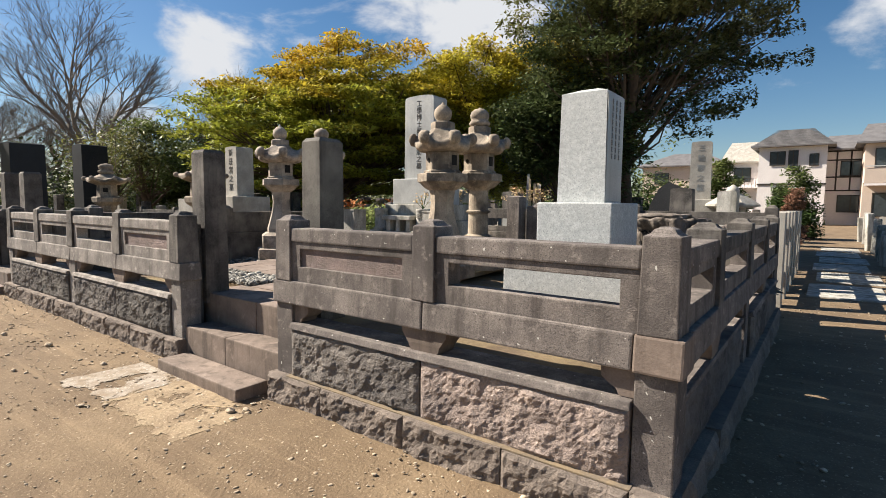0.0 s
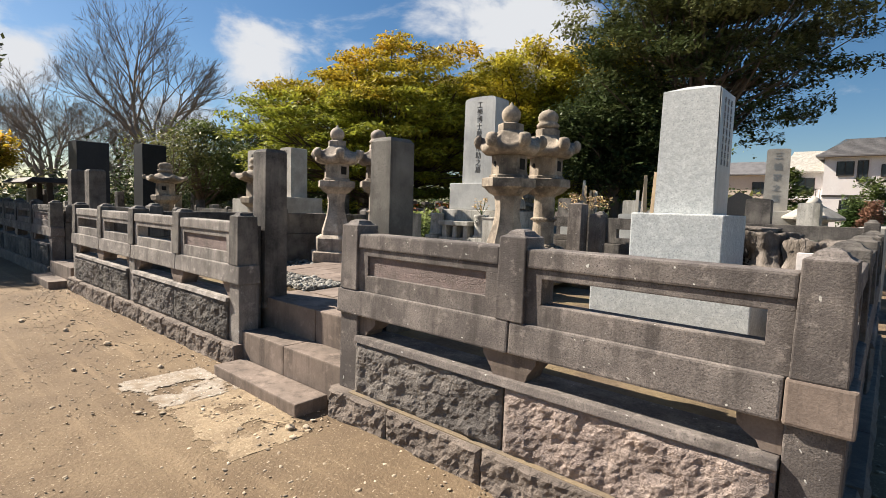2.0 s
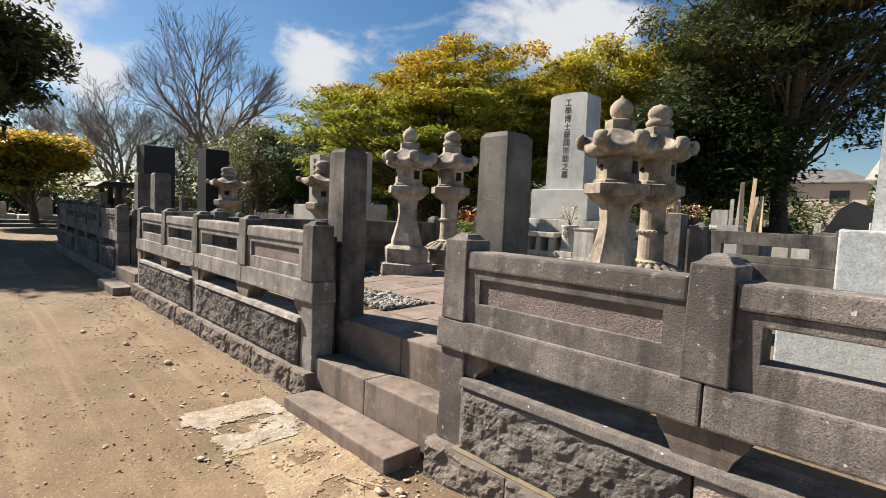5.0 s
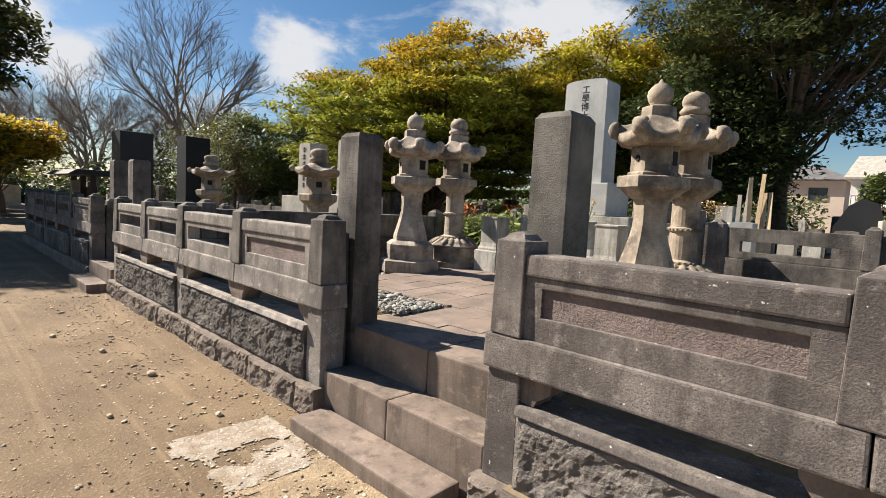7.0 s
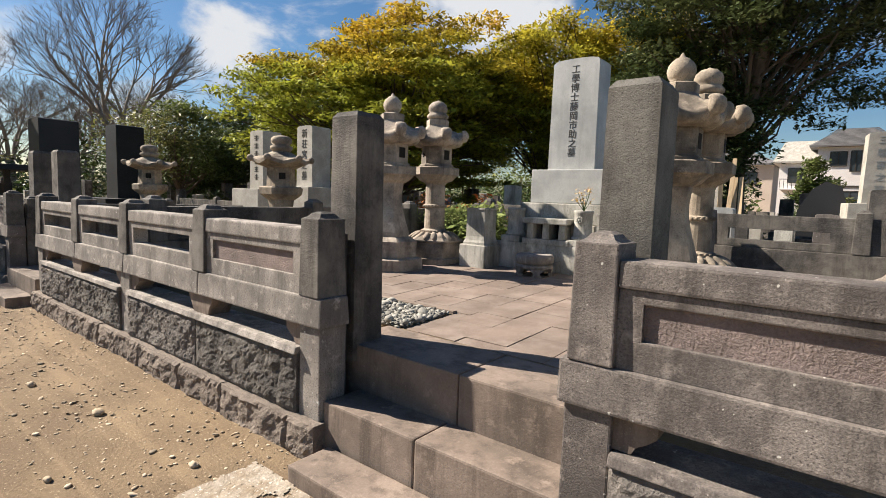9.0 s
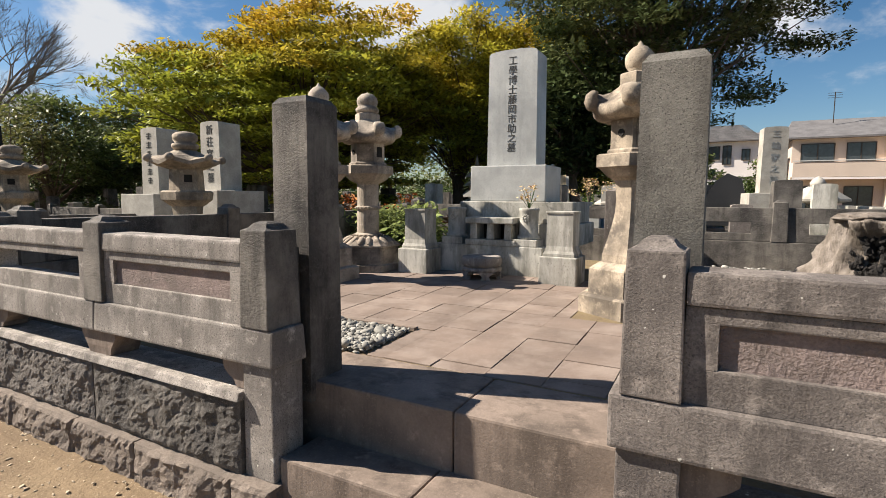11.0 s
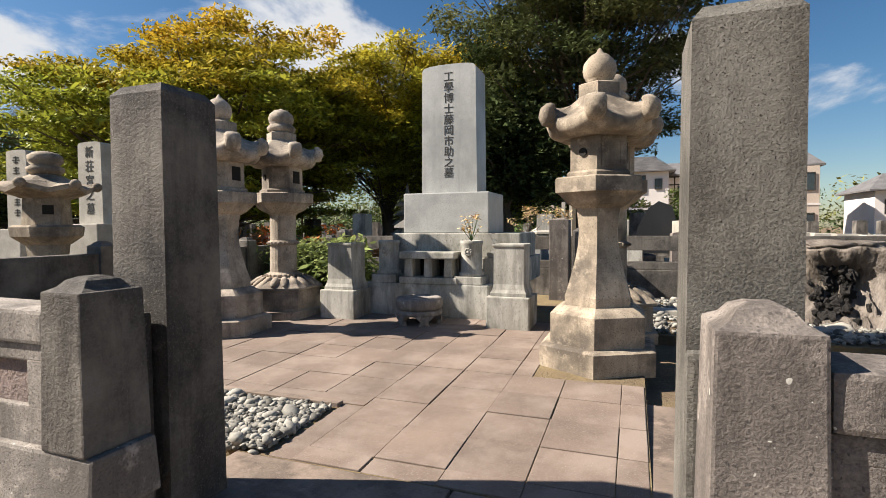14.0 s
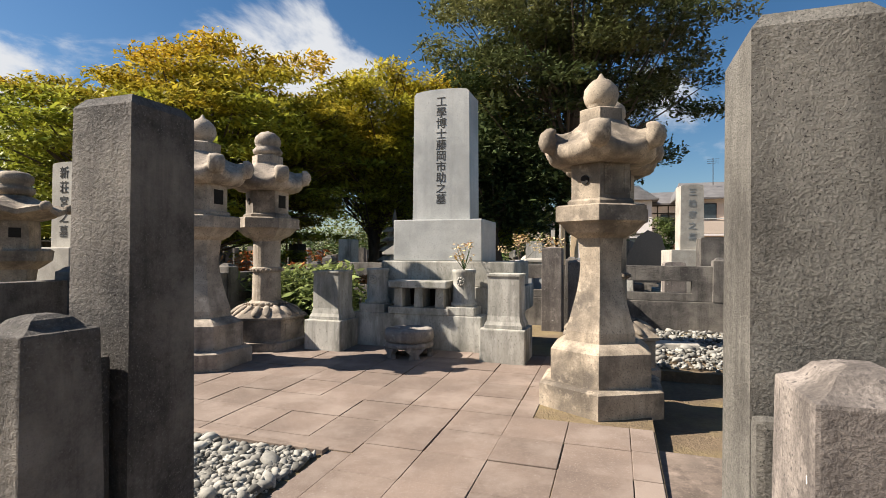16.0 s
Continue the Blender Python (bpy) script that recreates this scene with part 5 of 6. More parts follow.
def stump():
    """A broad dead stump: flared, ridged flanks round a dark rotten hollow, with a pale crusted top."""
    ob = thing("tree_stump", (-1.62, 7.1, PZ), "silvery weathered tree stump with a dark rotten hollow", "tree stump")

    def flank(a0, a1, r0, height, flare, seed, rows=30, steps=90, hollow=None):
        verts, faces = [], []
        for k in range(rows + 1):
            h = k / rows
            for i in range(steps + 1):
                a = a0 + (a1 - a0) * i / steps
                p = Vector((math.cos(a) * 2.2, math.sin(a) * 2.2, h * 0.7 + seed))
                ridge = 1 - abs(noise.noise(p * 1.9)) * 2
                fine = noise.fractal(Vector((math.cos(a) * 9, math.sin(a) * 9, h * 2.2 + seed)), 0.7, 2.1, 6)
                rr = r0 * (1 + 0.10 * noise.noise(p * 0.8)) + flare * (1 - h) ** 2.2 * (0.5 + 0.7 * ridge) + 0.08 * fine * (1.2 - 0.5 * h)
                if hollow:
                    d = (a - hollow[0]) / hollow[1]
                    rr -= 0.30 * math.exp(-d * d * d * d) * math.exp(-((h - 0.42) / 0.40) ** 4)
                verts.append((rr * math.cos(a), rr * math.sin(a), height * h * (1 + 0.06 * noise.noise(p * 1.6) * h) - 0.04))
        n = steps + 1
        for k in range(rows):
            for i in range(steps):
                faces.append((k * n + i, k * n + i + 1, (k + 1) * n + i + 1, (k + 1) * n + i))
        top = len(verts)
        for i in range(steps + 1):
            x, y, z = verts[rows * n + i]
            verts.append((x * 0.8, y * 0.8, z - 0.015 + 0.02 * noise.noise(Vector((x * 8, y * 8, seed)))))
        faces += [(rows * n + i, rows * n + i + 1, top + i + 1, top + i) for i in range(steps)]
        verts.append((0, 0, height - 0.09))
        faces += [(top + i, top + i + 1, len(verts) - 1) for i in range(steps)]
        return verts, faces

    v, f = flank(0, 2 * math.pi, 0.44, 0.78, 0.42, 3.0, hollow=(radians(248), radians(40)))
    w = raw("wood", v, f, M_STUMP, ob)
    for q in w.data.polygons:
        q.use_smooth = True
    rng = random.Random(6)
    bm = bmesh.new()
    for k in range(150):
        a, h = radians(248 + rng.gauss(0, 24)), rng.uniform(0.03, 0.56)
        rr = rng.uniform(0.12, 0.3) + 0.2 * (1 - h) ** 2
        lump = lumpy(rng.uniform(0.018, 0.05), k * 1.7, (1.2, 0.8, 0.9), 2, 0.7, 2.6)
        bmesh.ops.transform(lump, matrix=pose(rr * math.cos(a), rr * math.sin(a), h, rng.uniform(0, 90), rng.uniform(0, 90), rng.uniform(0, 360)), verts=lump.verts)
        me = bpy.data.meshes.new("lump")
        lump.to_mesh(me)
        lump.free()
        bm.from_mesh(me)
        bpy.data.meshes.remove(me)
    tagged(part("rotten_hollow", bm, M_CHAR, ob, "crumbling dark rotten wood"), kind="stuff")
    crust = part("crust", lumpy(0.3, 12.0, (1.25, 0.9, 0.22), 4, 0.3, 2.4), M_STUMP, ob, "pale crusted cap of the stump", smooth=True)
    crust.location = (-0.08, -0.1, 0.74)
    v, f = flank(0, 2 * math.pi, 0.26, 0.72, 0.36, 21.0, 24, 60)
    b = raw("buttress", v, f, M_STUMP, ob, "pale splintered buttress root")
    for q in b.data.polygons:
        q.use_smooth = True
    b.location = (0.62, -0.28, 0)
    for k in range(7):
        s = thing("fieldstone", (-2.35 + k * 0.11 + random.uniform(-0.05, 0.05), 6.5 + random.uniform(-0.3, 0.3), PZ), "rounded pale fieldstone beside the stump", "stone", "fieldstones")
        p = part("stone", lumpy(random.uniform(0.07, 0.13), k * 2.3, (1.2, 0.9, 0.7), 3, 0.25, 1.5), M_LIGHTG, s, smooth=True)
        p.location = (0, 0, 0.03)
    kerb = thing("stone_slab", (-3.3, 6.9, PZ - 0.03), "pale flat stone kerb slab on the pebbles", "slab")
    part("slab", block(-0.5, 0.5, 0, 0.2, 0, 0.14, 0.012), M_LIGHTG, kerb)


stump()


# ---- alley beyond the corner ----
def white_posts():
    for k in range(7):
        ob = thing("stone_post", (-0.62, 9.2 + k * 0.95, 0), "square off-white stone post along the alley", "post", "white alley posts")
        part("shaft", block(-0.15, 0.15, -0.12, 0.12, -0.05, 1.42, 0.012, (0.005, 0.005)), M_LIGHTG, ob)
    rail = thing("stone_rail", (-0.62, 9.2, 0), "off-white stone rails between alley posts", "rail")
    for k in range(6):
        for z in (0.35, 1.05):
            part("bar", block(-0.06, 0.06, 0.121 + k * 0.95, 0.829 + k * 0.95, z, z + 0.16, 0.008), M_LIGHTG, rail)
    rng = random.Random(8)
    for k in range(12):
        ob = thing("stone_post", (1.35 + rng.uniform(-0.08, 0.08), 13 + k * 1.5, 0), "leaning old stone boundary post", "post", "old alley posts")
        m = part("shaft", block(-0.12, 0.12, -0.12, 0.12, -0.1, rng.uniform(0.8, 1.35), 0.03, (0.015, 0.015), chip=0.02), M_MOSSY, ob)
        m.rotation_euler = (rng.uniform(-0.06, 0.06), rng.uniform(-0.06, 0.06), rng.uniform(-0.3, 0.3))
    for k in range(6):
        ob = thing("paving_slab", (0.35 + 0.1 * (k % 2), 11.5 + k * 2.3, 0), "worn flat stone slab in the alley", "paving", "alley slabs", "structure")
        part("slab", block(-0.55, 0.55, -0.9, 0.9, -0.05, 0.02, 0.01), M_MOSSY, ob)


white_posts()


# ---- houses ----
def window(ob, x, z, w, h, y=0.0, sill=True):
    win = part("window", block(x - w / 2, x + w / 2, y - 0.05, y + 0.02, z, z + h, 0), M_WINDOW, ob, "dark glazed window")
    bm = block(x - w / 2 - 0.07, x + w / 2 + 0.07, y - 0.09, y - 0.052, z - 0.07, z - 0.002, 0)
    block(x - w / 2 - 0.07, x + w / 2 + 0.07, y - 0.09, y - 0.052, z + h + 0.002, z + h + 0.07, 0, bm=bm)
    for xx in (x - w / 2 - 0.035, x, x + w / 2 + 0.035):
        block(xx - 0.035, xx + 0.035, y - 0.085, y - 0.052, z, z + h, 0, bm=bm)
    part("frame", bm, M_TIMBER, win)


def hip_roof(x0, x1, y0, y1, z, rise, over=0.6, ridge=0.3):
    cy = (y0 + y1) / 2
    inset = (x1 - x0) * ridge
    lo = [(x0 - over, y0 - over, z), (x1 + over, y0 - over, z), (x1 + over, y1 + over, z), (x0 - over, y1 + over, z)]
    bm = bmesh.new()
    a = [bm.verts.new(p) for p in lo]
    c = [bm.verts.new((p[0], p[1], z + 0.14)) for p in lo]
    r = [bm.verts.new((x0 + inset, cy, z + rise)), bm.verts.new((x1 - inset, cy, z + rise))]
    bm.faces.new(a[::-1])
    for i in range(4):
        bm.faces.new((a[i], a[(i + 1) % 4], c[(i + 1) % 4], c[i]))
    bm.faces.new((c[0], c[1], r[1], r[0]))
    bm.faces.new((c[1], c[2], r[1]))
    bm.faces.new((c[2], c[3], r[0], r[1]))
    bm.faces.new((c[3], c[0], r[0]))
    return bm


def roof_rows(ob, x0, x1, y0, z, cy, rise, over, n=14):
    bm = bmesh.new()
    for k in range(n):
        t = (k + 0.5) / n
        yy, zz = (y0 - over) + (cy - y0 + over) * t, z + 0.14 + (rise - 0.14) * t
        block(x0 - over + 0.2 + t * 1.5, x1 + over - 0.2 - t * 1.5, yy - 0.04, yy + 0.04, zz - 0.01, zz + 0.05, 0, bm=bm)
    tagged(part("roof_tiling", bm, M_ROOF, ob), kind="stuff")


def house_white():
    ob = thing("house", (-3.45, 55, 0.35), "off-white rendered two-storey house with grey tiled hip roof", "house")
    part("wall", block(-1.8, 3.2, 0, 7, -0.35, 6.5, 0), M_WHITEWALL, ob)
    roof = part("roof", hip_roof(-1.8, 3.2, 0, 7, 6.5, 1.9), M_ROOF, ob)
    roof_rows(roof, -1.8, 3.2, 0, 6.5, 3.5, 1.9, 0.6)
    window(ob, -0.35, 4.95, 1.05, 1.1)
    window(ob, 0.8, 4.5, 0.6, 1.6)
    window(ob, 2.3, 4.85, 0.55, 0.9)
    part("band", block(-1.85, 3.25, -0.06, -0.003, 3.15, 3.3, 0), M_TIMBER, ob)
    window(ob, 0.6, 1.2, 2.2, 1.6)
    part("wing_wall", block(-4.6, -1.802, 1.5, 6.5, -0.35, 5.3, 0), M_WHITEWALL, ob)
    # the pale material stands in for sunlight on this roof slope
    part("wing_roof", hip_roof(-4.6, -1.75, 1.5, 6.5, 5.3, 2.2, 0.5, 0.02), M_LIGHTG, ob, "side wing roof with sunlight put into its pale colour")
    window(ob, -3.2, 3.6, 1.3, 1.2, 1.5)
    balcony = part("balcony", block(-4.4, -1.9, 0.3, 1.49, 2.9, 3.0, 0.01), M_WHITEWALL, ob)
    for k in range(9):
        part("baluster", block(-4.38 + k * 0.3, -4.34 + k * 0.3, 0.3, 0.34, 3.0, 3.8, 0), M_TIMBER, balcony)
    part("rail", block(-4.4, -1.9, 0.29, 0.35, 3.8, 3.86, 0), M_TIMBER, balcony)


def house_timber():
    ob = thing("house", (1.0, 58, 0), "white house with dark timber framing and gable roof", "house")
    part("wall", block(-1.6, 2.4, 0, 7, 0, 6.6, 0), M_WHITEWALL, ob)
    bm = bmesh.new()
    for x in (-1.6, -0.6, 0.4, 1.4, 2.3):
        block(x, x + 0.12, -0.05, -0.003, 3.0, 6.6, 0, bm=bm)
    for z in (3.0, 4.2, 5.7, 6.48):
        block(-1.6, 2.42, -0.06, -0.052, z, z + 0.12, 0, bm=bm)
    part("timber_frame", bm, M_TIMBER, ob)
    roof = part("roof", hip_roof(-1.6, 2.4, 0, 7, 6.6, 1.7, 0.7, 0.1), M_ROOF, ob)
    window(ob, 0.6, 4.4, 1.6, 1.2)
    window(ob, 0.6, 1.2, 1.8, 1.4)


def house_beige():
    ob = thing("house", (6.6, 54, 0), "beige two-storey house with long balcony and grey gable roof", "house")
    part("wall", block(-4.4, 4.6, 0, 7, 0, 6.7, 0), M_BEIGEWALL, ob)
    part("roof", hip_roof(-4.4, 4.6, 0, 7, 6.7, 2.0, 0.6, 0.02), M_ROOF, ob)
    balcony = part("balcony", block(-4.4, 1.9, -1.3, -0.01, 3.5, 4.7, 0.02), M_BEIGEWALL, ob)
    part("rail", block(-4.4, 1.9, -1.36, -1.30, 4.78, 4.86, 0), M_PALE, balcony)
    part("bay", block(1.9, 4.6, -1.3, -0.01, 0, 6.6, 0.02), M_BEIGEWALL, ob)
    for x, w in ((-2.6, 2.2), (0.3, 1.8)):
        window(ob, x, 4.85, w, 1.4)
        window(ob, x, 0.9, w, 1.8)
    window(ob, 3.2, 4.6, 2.0, 1.4, -1.3)
    window(ob, 3.2, 1.0, 2.0, 1.6, -1.3)
    part("lintel", block(-4.4, 4.66, -1.34, -1.302, 3.3, 3.48, 0), M_WHITEWALL, ob)


def more_houses():
    for x, y, w, h, m, l in ((19.5, 57, 6, 4.6, M_WHITEWALL, "white house with a grey roof beyond the graves"), (-14, 66, 9, 6.2, M_BEIGEWALL, "beige house half hidden behind trees"), (29, 62, 8, 5, M_WHITEWALL, "pale house at the far edge")):
        ob = thing("house", (x, y, 0), l, "house")
        part("wall", block(-w / 2, w / 2, 0, 7, 0, h, 0), m, ob)
        part("roof", hip_roof(-w / 2, w / 2, 0, 7, h, 1.8), M_ROOF, ob)
        for k in (-1, 1):
            window(ob, k * w / 4, h - 2, 1.5, 1.2)
    ob = thing("antenna", (5.2, 56, 8.2), "thin metal television antenna on the roof", "antenna")
    bm = block(-0.03, 0.03, -0.03, 0.03, 0, 2.6, 0)
    for z in (2.1, 2.3, 2.5):
        block(-0.5, 0.5, -0.015, 0.015, z, z + 0.03, 0, bm=bm)
    part("mast", bm, M_TIMBER, ob)


house_white()
house_timber()
house_beige()
more_houses()


# ---- trees ----
def leafy_tree(at, label, radius, z0, z1, leaf, seed, clumps=330, per=110, size=0.085, spread=0.42, trunk=0.22, flat=0.4, lobes=7, squash=1.0, fork=3, bark=None, stems=1, hollow=0.45, layers=0.0):
    """A broad evergreen: trunk, limbs, and a lobed crown of leaf clumps with gaps."""
    rng = random.Random(seed)
    ob = thing("tree", at, label, "tree", "evergreen trees")
    cz, hz = (z0 + z1) / 2, (z1 - z0) / 2
    lob = []
    for _ in range(lobes):
        a, e = rng.uniform(0, 6.283), rng.uniform(-0.85, 0.8)
        rr = rng.uniform(0.4, 0.72)
        lob.append((Vector((math.cos(a) * radius * rr * math.cos(e), math.sin(a) * radius * rr * math.cos(e) * squash, cz + hz * 0.62 * math.sin(e))), rng.uniform(0.38, 0.6)))
    lob.append((Vector((0, 0, cz + hz * 0.15)), 0.72))
    cs = []
    while len(cs) < clumps:
        c, s = rng.choice(lob)
        d = Vector((rng.gauss(0, 1), rng.gauss(0, 1), rng.gauss(0, 1))).normalized()
        k = rng.uniform(hollow, 1.0) ** 0.5
        p = c + Vector((d.x * radius * s * k, d.y * radius * s * k * squash, d.z * hz * s * k * 1.05))
        if p.z > z0 - 0.2:
            zz = min(p.z, z1 + rng.uniform(-0.2, 0.35))
            if layers:
                zz = round(zz / layers + 0.6 * noise.noise(Vector((p.x * 0.5, p.y * 0.5, 0)))) * layers + rng.gauss(0, 0.05)
            cs.append((p.x, p.y, zz))
    verts, faces = [], []
    for st in range(stems):
        o = Vector((rng.gauss(0, 0.25), rng.gauss(0, 0.25), -0.2)) if stems > 1 else Vector((0, 0, -0.2))
        pts, d = wander(rng, o, (rng.gauss(0, 0.12), rng.gauss(0, 0.12), 1), z0 + hz * 0.7, 6, 0.07)
        limb(verts, faces, pts, trunk * 1.25, trunk * 0.6, 10)
        top = Vector(pts[-1])
        for k in range(fork + 3):
            tgt = Vector(rng.choice(cs))
            s0 = Vector(pts[rng.randrange(2, len(pts))])
            mid = s0.lerp(tgt, 0.5) + Vector((rng.gauss(0, 0.2), rng.gauss(0, 0.2), 0.15))
            limb(verts, faces, [tuple(s0), tuple(s0.lerp(mid, 0.6)), tuple(mid), tuple(tgt)], trunk * 0.42, trunk * 0.08, 6)
        for k in range(clumps // 6):
            tgt = Vector(cs[rng.randrange(len(cs))])
            s0 = top.lerp(Vector(pts[len(pts) // 2]), rng.random())
            mid = s0.lerp(tgt, 0.55) + Vector((rng.gauss(0, 0.25), rng.gauss(0, 0.25), rng.gauss(0, 0.2)))
            limb(verts, faces, [tuple(s0), tuple(mid), tuple(tgt)], trunk * 0.2, 0.012, 4)
    raw("trunk", verts, faces, bark or M_BARK, ob)
    leaves("crown", cs, per, spread, size, leaf, ob, seed, flat)
    return ob


leafy_tree((-14.9, 12.6, 0), "broad low tree with gold-tipped green foliage", 4.8, 1.0, 6.9, M_LEAF_GOLD, 11, 1050, 190, 0.068, 0.29, 0.2, 0.24, 20, stems=2, hollow=0.72, layers=0.5)
leafy_tree((-11.2, 16.6, 0), "golden green tree with upright sprays behind the grave", 3.1, 1.4, 7.8, M_LEAF_GOLD_FAR, 23, 520, 190, 0.068, 0.28, 0.18, 0.7, 9, hollow=0.65)
leafy_tree((-8.4, 18.0, 0), "dense dark green tree with yellowing top", 3.0, 1.6, 7.5, M_LEAF_GOLD_FAR, 31, 460, 190, 0.068, 0.32, 0.2, 0.5, 9, hollow=0.6)
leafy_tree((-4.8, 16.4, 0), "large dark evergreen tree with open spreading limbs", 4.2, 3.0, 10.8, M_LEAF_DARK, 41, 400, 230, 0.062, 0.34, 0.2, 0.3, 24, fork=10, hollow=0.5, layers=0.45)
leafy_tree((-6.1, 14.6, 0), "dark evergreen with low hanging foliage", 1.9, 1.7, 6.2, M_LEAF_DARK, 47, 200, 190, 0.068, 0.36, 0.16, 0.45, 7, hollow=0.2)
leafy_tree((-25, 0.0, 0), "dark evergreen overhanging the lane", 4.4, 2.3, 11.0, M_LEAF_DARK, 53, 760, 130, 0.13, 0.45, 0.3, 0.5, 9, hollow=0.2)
leafy_tree((-31.6, 3.0, 0), "small rounded tree with orange-gold foliage", 2.1, 0.9, 4.6, M_LEAF_ORANGE, 59, 300, 110, 0.12, 0.4, 0.18, 0.4, 6)
leafy_tree((-23.5, 8.8, 0), "airy pale olive tree behind the graves", 2.3, 1.2, 4.9, M_LEAF_PALE, 61, 90, 55, 0.07, 0.4, 0.12, 0.6, 5, hollow=0.1)
leafy_tree((-24, 15.5, 0), "slender dark green tree", 1.9, 1.2, 6.2, M_LEAF_DARK, 67, 150, 100, 0.11, 0.42, 0.14, 0.6, 4)
leafy_tree((-25.5, 11.6, 0), "airy green tree behind the graves", 2.1, 1.4, 5.4, M_LEAF_MID, 73, 95, 90, 0.09, 0.42, 0.16, 0.5, 6)
leafy_tree((-29.5, 15.0, 0), "mid-green tree far behind the graves", 3.0, 0.6, 6.0, M_LEAF_MID, 79, 220, 130, 0.1, 0.45, 0.16, 0.5, 6)
leafy_tree((-20.5, 15, 0), "mid-green tree among the graves", 2.2, 0.8, 5.0, M_LEAF_MID, 71, 170, 100, 0.1, 0.42, 0.14, 0.6, 5)


def bare_tree(at, label, height, seed, spread=0.55, levels=6, trunk=0.26):
    """A leafless tree that forks into fine twigs."""
    rng = random.Random(seed)
    ob = thing("bare_tree", at, label, "tree", "bare trees")
    wood, twigs = ([], []), ([], [])

    def grow(p, d, length, r, level):
        pts, d2 = wander(rng, p, d, length, 3, 0.10)
        limb(*(wood if level < 2 else twigs), pts, r, r * 0.68, 8 if level < 2 else (4 if level < 4 else 3))
        if level >= levels:
            return
        for k in range(3 if level > 0 else 5):
            nd = (d2 + Vector((rng.gauss(0, spread), rng.gauss(0, spread), rng.gauss(0.12, spread * 0.5)))).normalized()
            nd.z = max(nd.z, -0.05)
            q = pts[-1] if k < 2 else pts[rng.randrange(1, len(pts))]
            grow(q, nd, length * rng.uniform(0.62, 0.86), max(r * rng.uniform(0.45, 0.62), 0.007), level + 1)

    grow((0, 0, -0.3), (rng.gauss(0, 0.05), rng.gauss(0, 0.05), 1), height * 0.26, trunk, 0)
    raw("trunk", *wood, M_BAREBARK, ob)
    raw("crown", *twigs, M_BAREBARK, ob, "crown of fine bare twigs")
    return ob


bare_tree((-35, 13.4, 0), "tall leafless zelkova with fine upswept twigs", 14.5, 5, 0.34, 7, 0.32)
bare_tree((-37, 21, 0), "leafless tree with fan of grey twigs", 11, 9, 0.34, 7, 0.22)
bare_tree((-42, 9.0, 0), "leafless grey tree with drooping twigs", 10.5, 13, 0.42, 7, 0.24)
bare_tree((-45, 13.5, 0), "leafless brownish tree at the far side", 10, 17, 0.42, 7, 0.26)
bare_tree((-47, 19, 0), "leafless grey tree with a dense fan of twigs", 11, 23, 0.36, 7, 0.24)
bare_tree((-54, 11, 0), "leafless brownish tree beyond the graves", 11, 29, 0.4, 7, 0.26)
bare_tree((-50, 5.5, 0), "leafless tree at the end of the lane", 10, 19, 0.42, 6, 0.26)


def shrub(at, label, r, leaf, seed, squash=0.85, n=40, per=90, size=0.05, group="shrubs"):
    rng = random.Random(seed)
    ob = thing("shrub", at, label, "shrub", group)
    cs = []
    for _ in range(n):
        d = Vector((rng.gauss(0, 1), rng.gauss(0, 1), abs(rng.gauss(0, 1)))).normalized()
        k = rng.uniform(0.3, 1) ** 0.5
        cs.append((d.x * r * k, d.y * r * k, 0.15 + d.z * r * 2 * squash * k * 0.9))
    verts, faces = [], []
    for k in range(9):
        t = Vector(rng.choice(cs))
        limb(verts, faces, [(rng.gauss(0, 0.04), rng.gauss(0, 0.04), -0.05), tuple(t * 0.5), tuple(t)], 0.018, 0.005, 4)
    raw("stems", verts, faces, M_BARK, ob)
    leaves("foliage", cs, per, r * 0.22, size, leaf, ob, seed, 0.7)
    return ob


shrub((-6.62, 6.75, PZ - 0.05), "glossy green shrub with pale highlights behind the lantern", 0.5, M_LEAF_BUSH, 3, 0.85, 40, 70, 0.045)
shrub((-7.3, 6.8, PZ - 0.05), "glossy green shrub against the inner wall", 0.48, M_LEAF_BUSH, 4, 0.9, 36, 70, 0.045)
shrub((-1.27, 30, 0), "clipped round dark green bush", 0.98, M_LEAF_MID, 6, 1.95, 110, 110, 0.07)
shrub((-1.04, 24, 0), "clipped round reddish brown bush", 0.45, leaf_material("russet_leaves", (0.17, 0.09, 0.06), (0.24, 0.135, 0.09), 0, 2), 7, 2.7, 70, 90, 0.045)
shrub((-3.0, 24, 0), "rounded olive-green bush among the graves", 0.62, M_LEAF_PALE, 8, 2.1, 50, 90, 0.07)
shrub((-3.75, 26, 0), "young broadleaf tree, mid green", 0.85, M_LEAF_MID, 9, 2.4, 90, 90, 0.09)
shrub((-6.2, 20, 0), "hedge of mid-green leaves", 1.2, M_LEAF_MID, 10, 0.7, 60, 90, 0.08)
shrub((-18.5, 14.5, 0), "low green shrub among graves", 1.0, M_LEAF_MID, 12, 0.8, 50, 80, 0.08)
shrub((-22.0, 10.5, 0), "low green shrub among graves", 0.9, M_LEAF_PALE, 13, 0.8, 50, 80, 0.08)
for k, (x, y, s) in enumerate(((-13.2, 14.2, 0.8), (-10.2, 13.0, 0.7), (-8.9, 12.2, 0.6))):
    shrub((x, y, 0.2), "dry rust-orange brush among the graves", s, M_ORANGE, 20 + k, 0.7, 24, 60, 0.06, "orange brush")


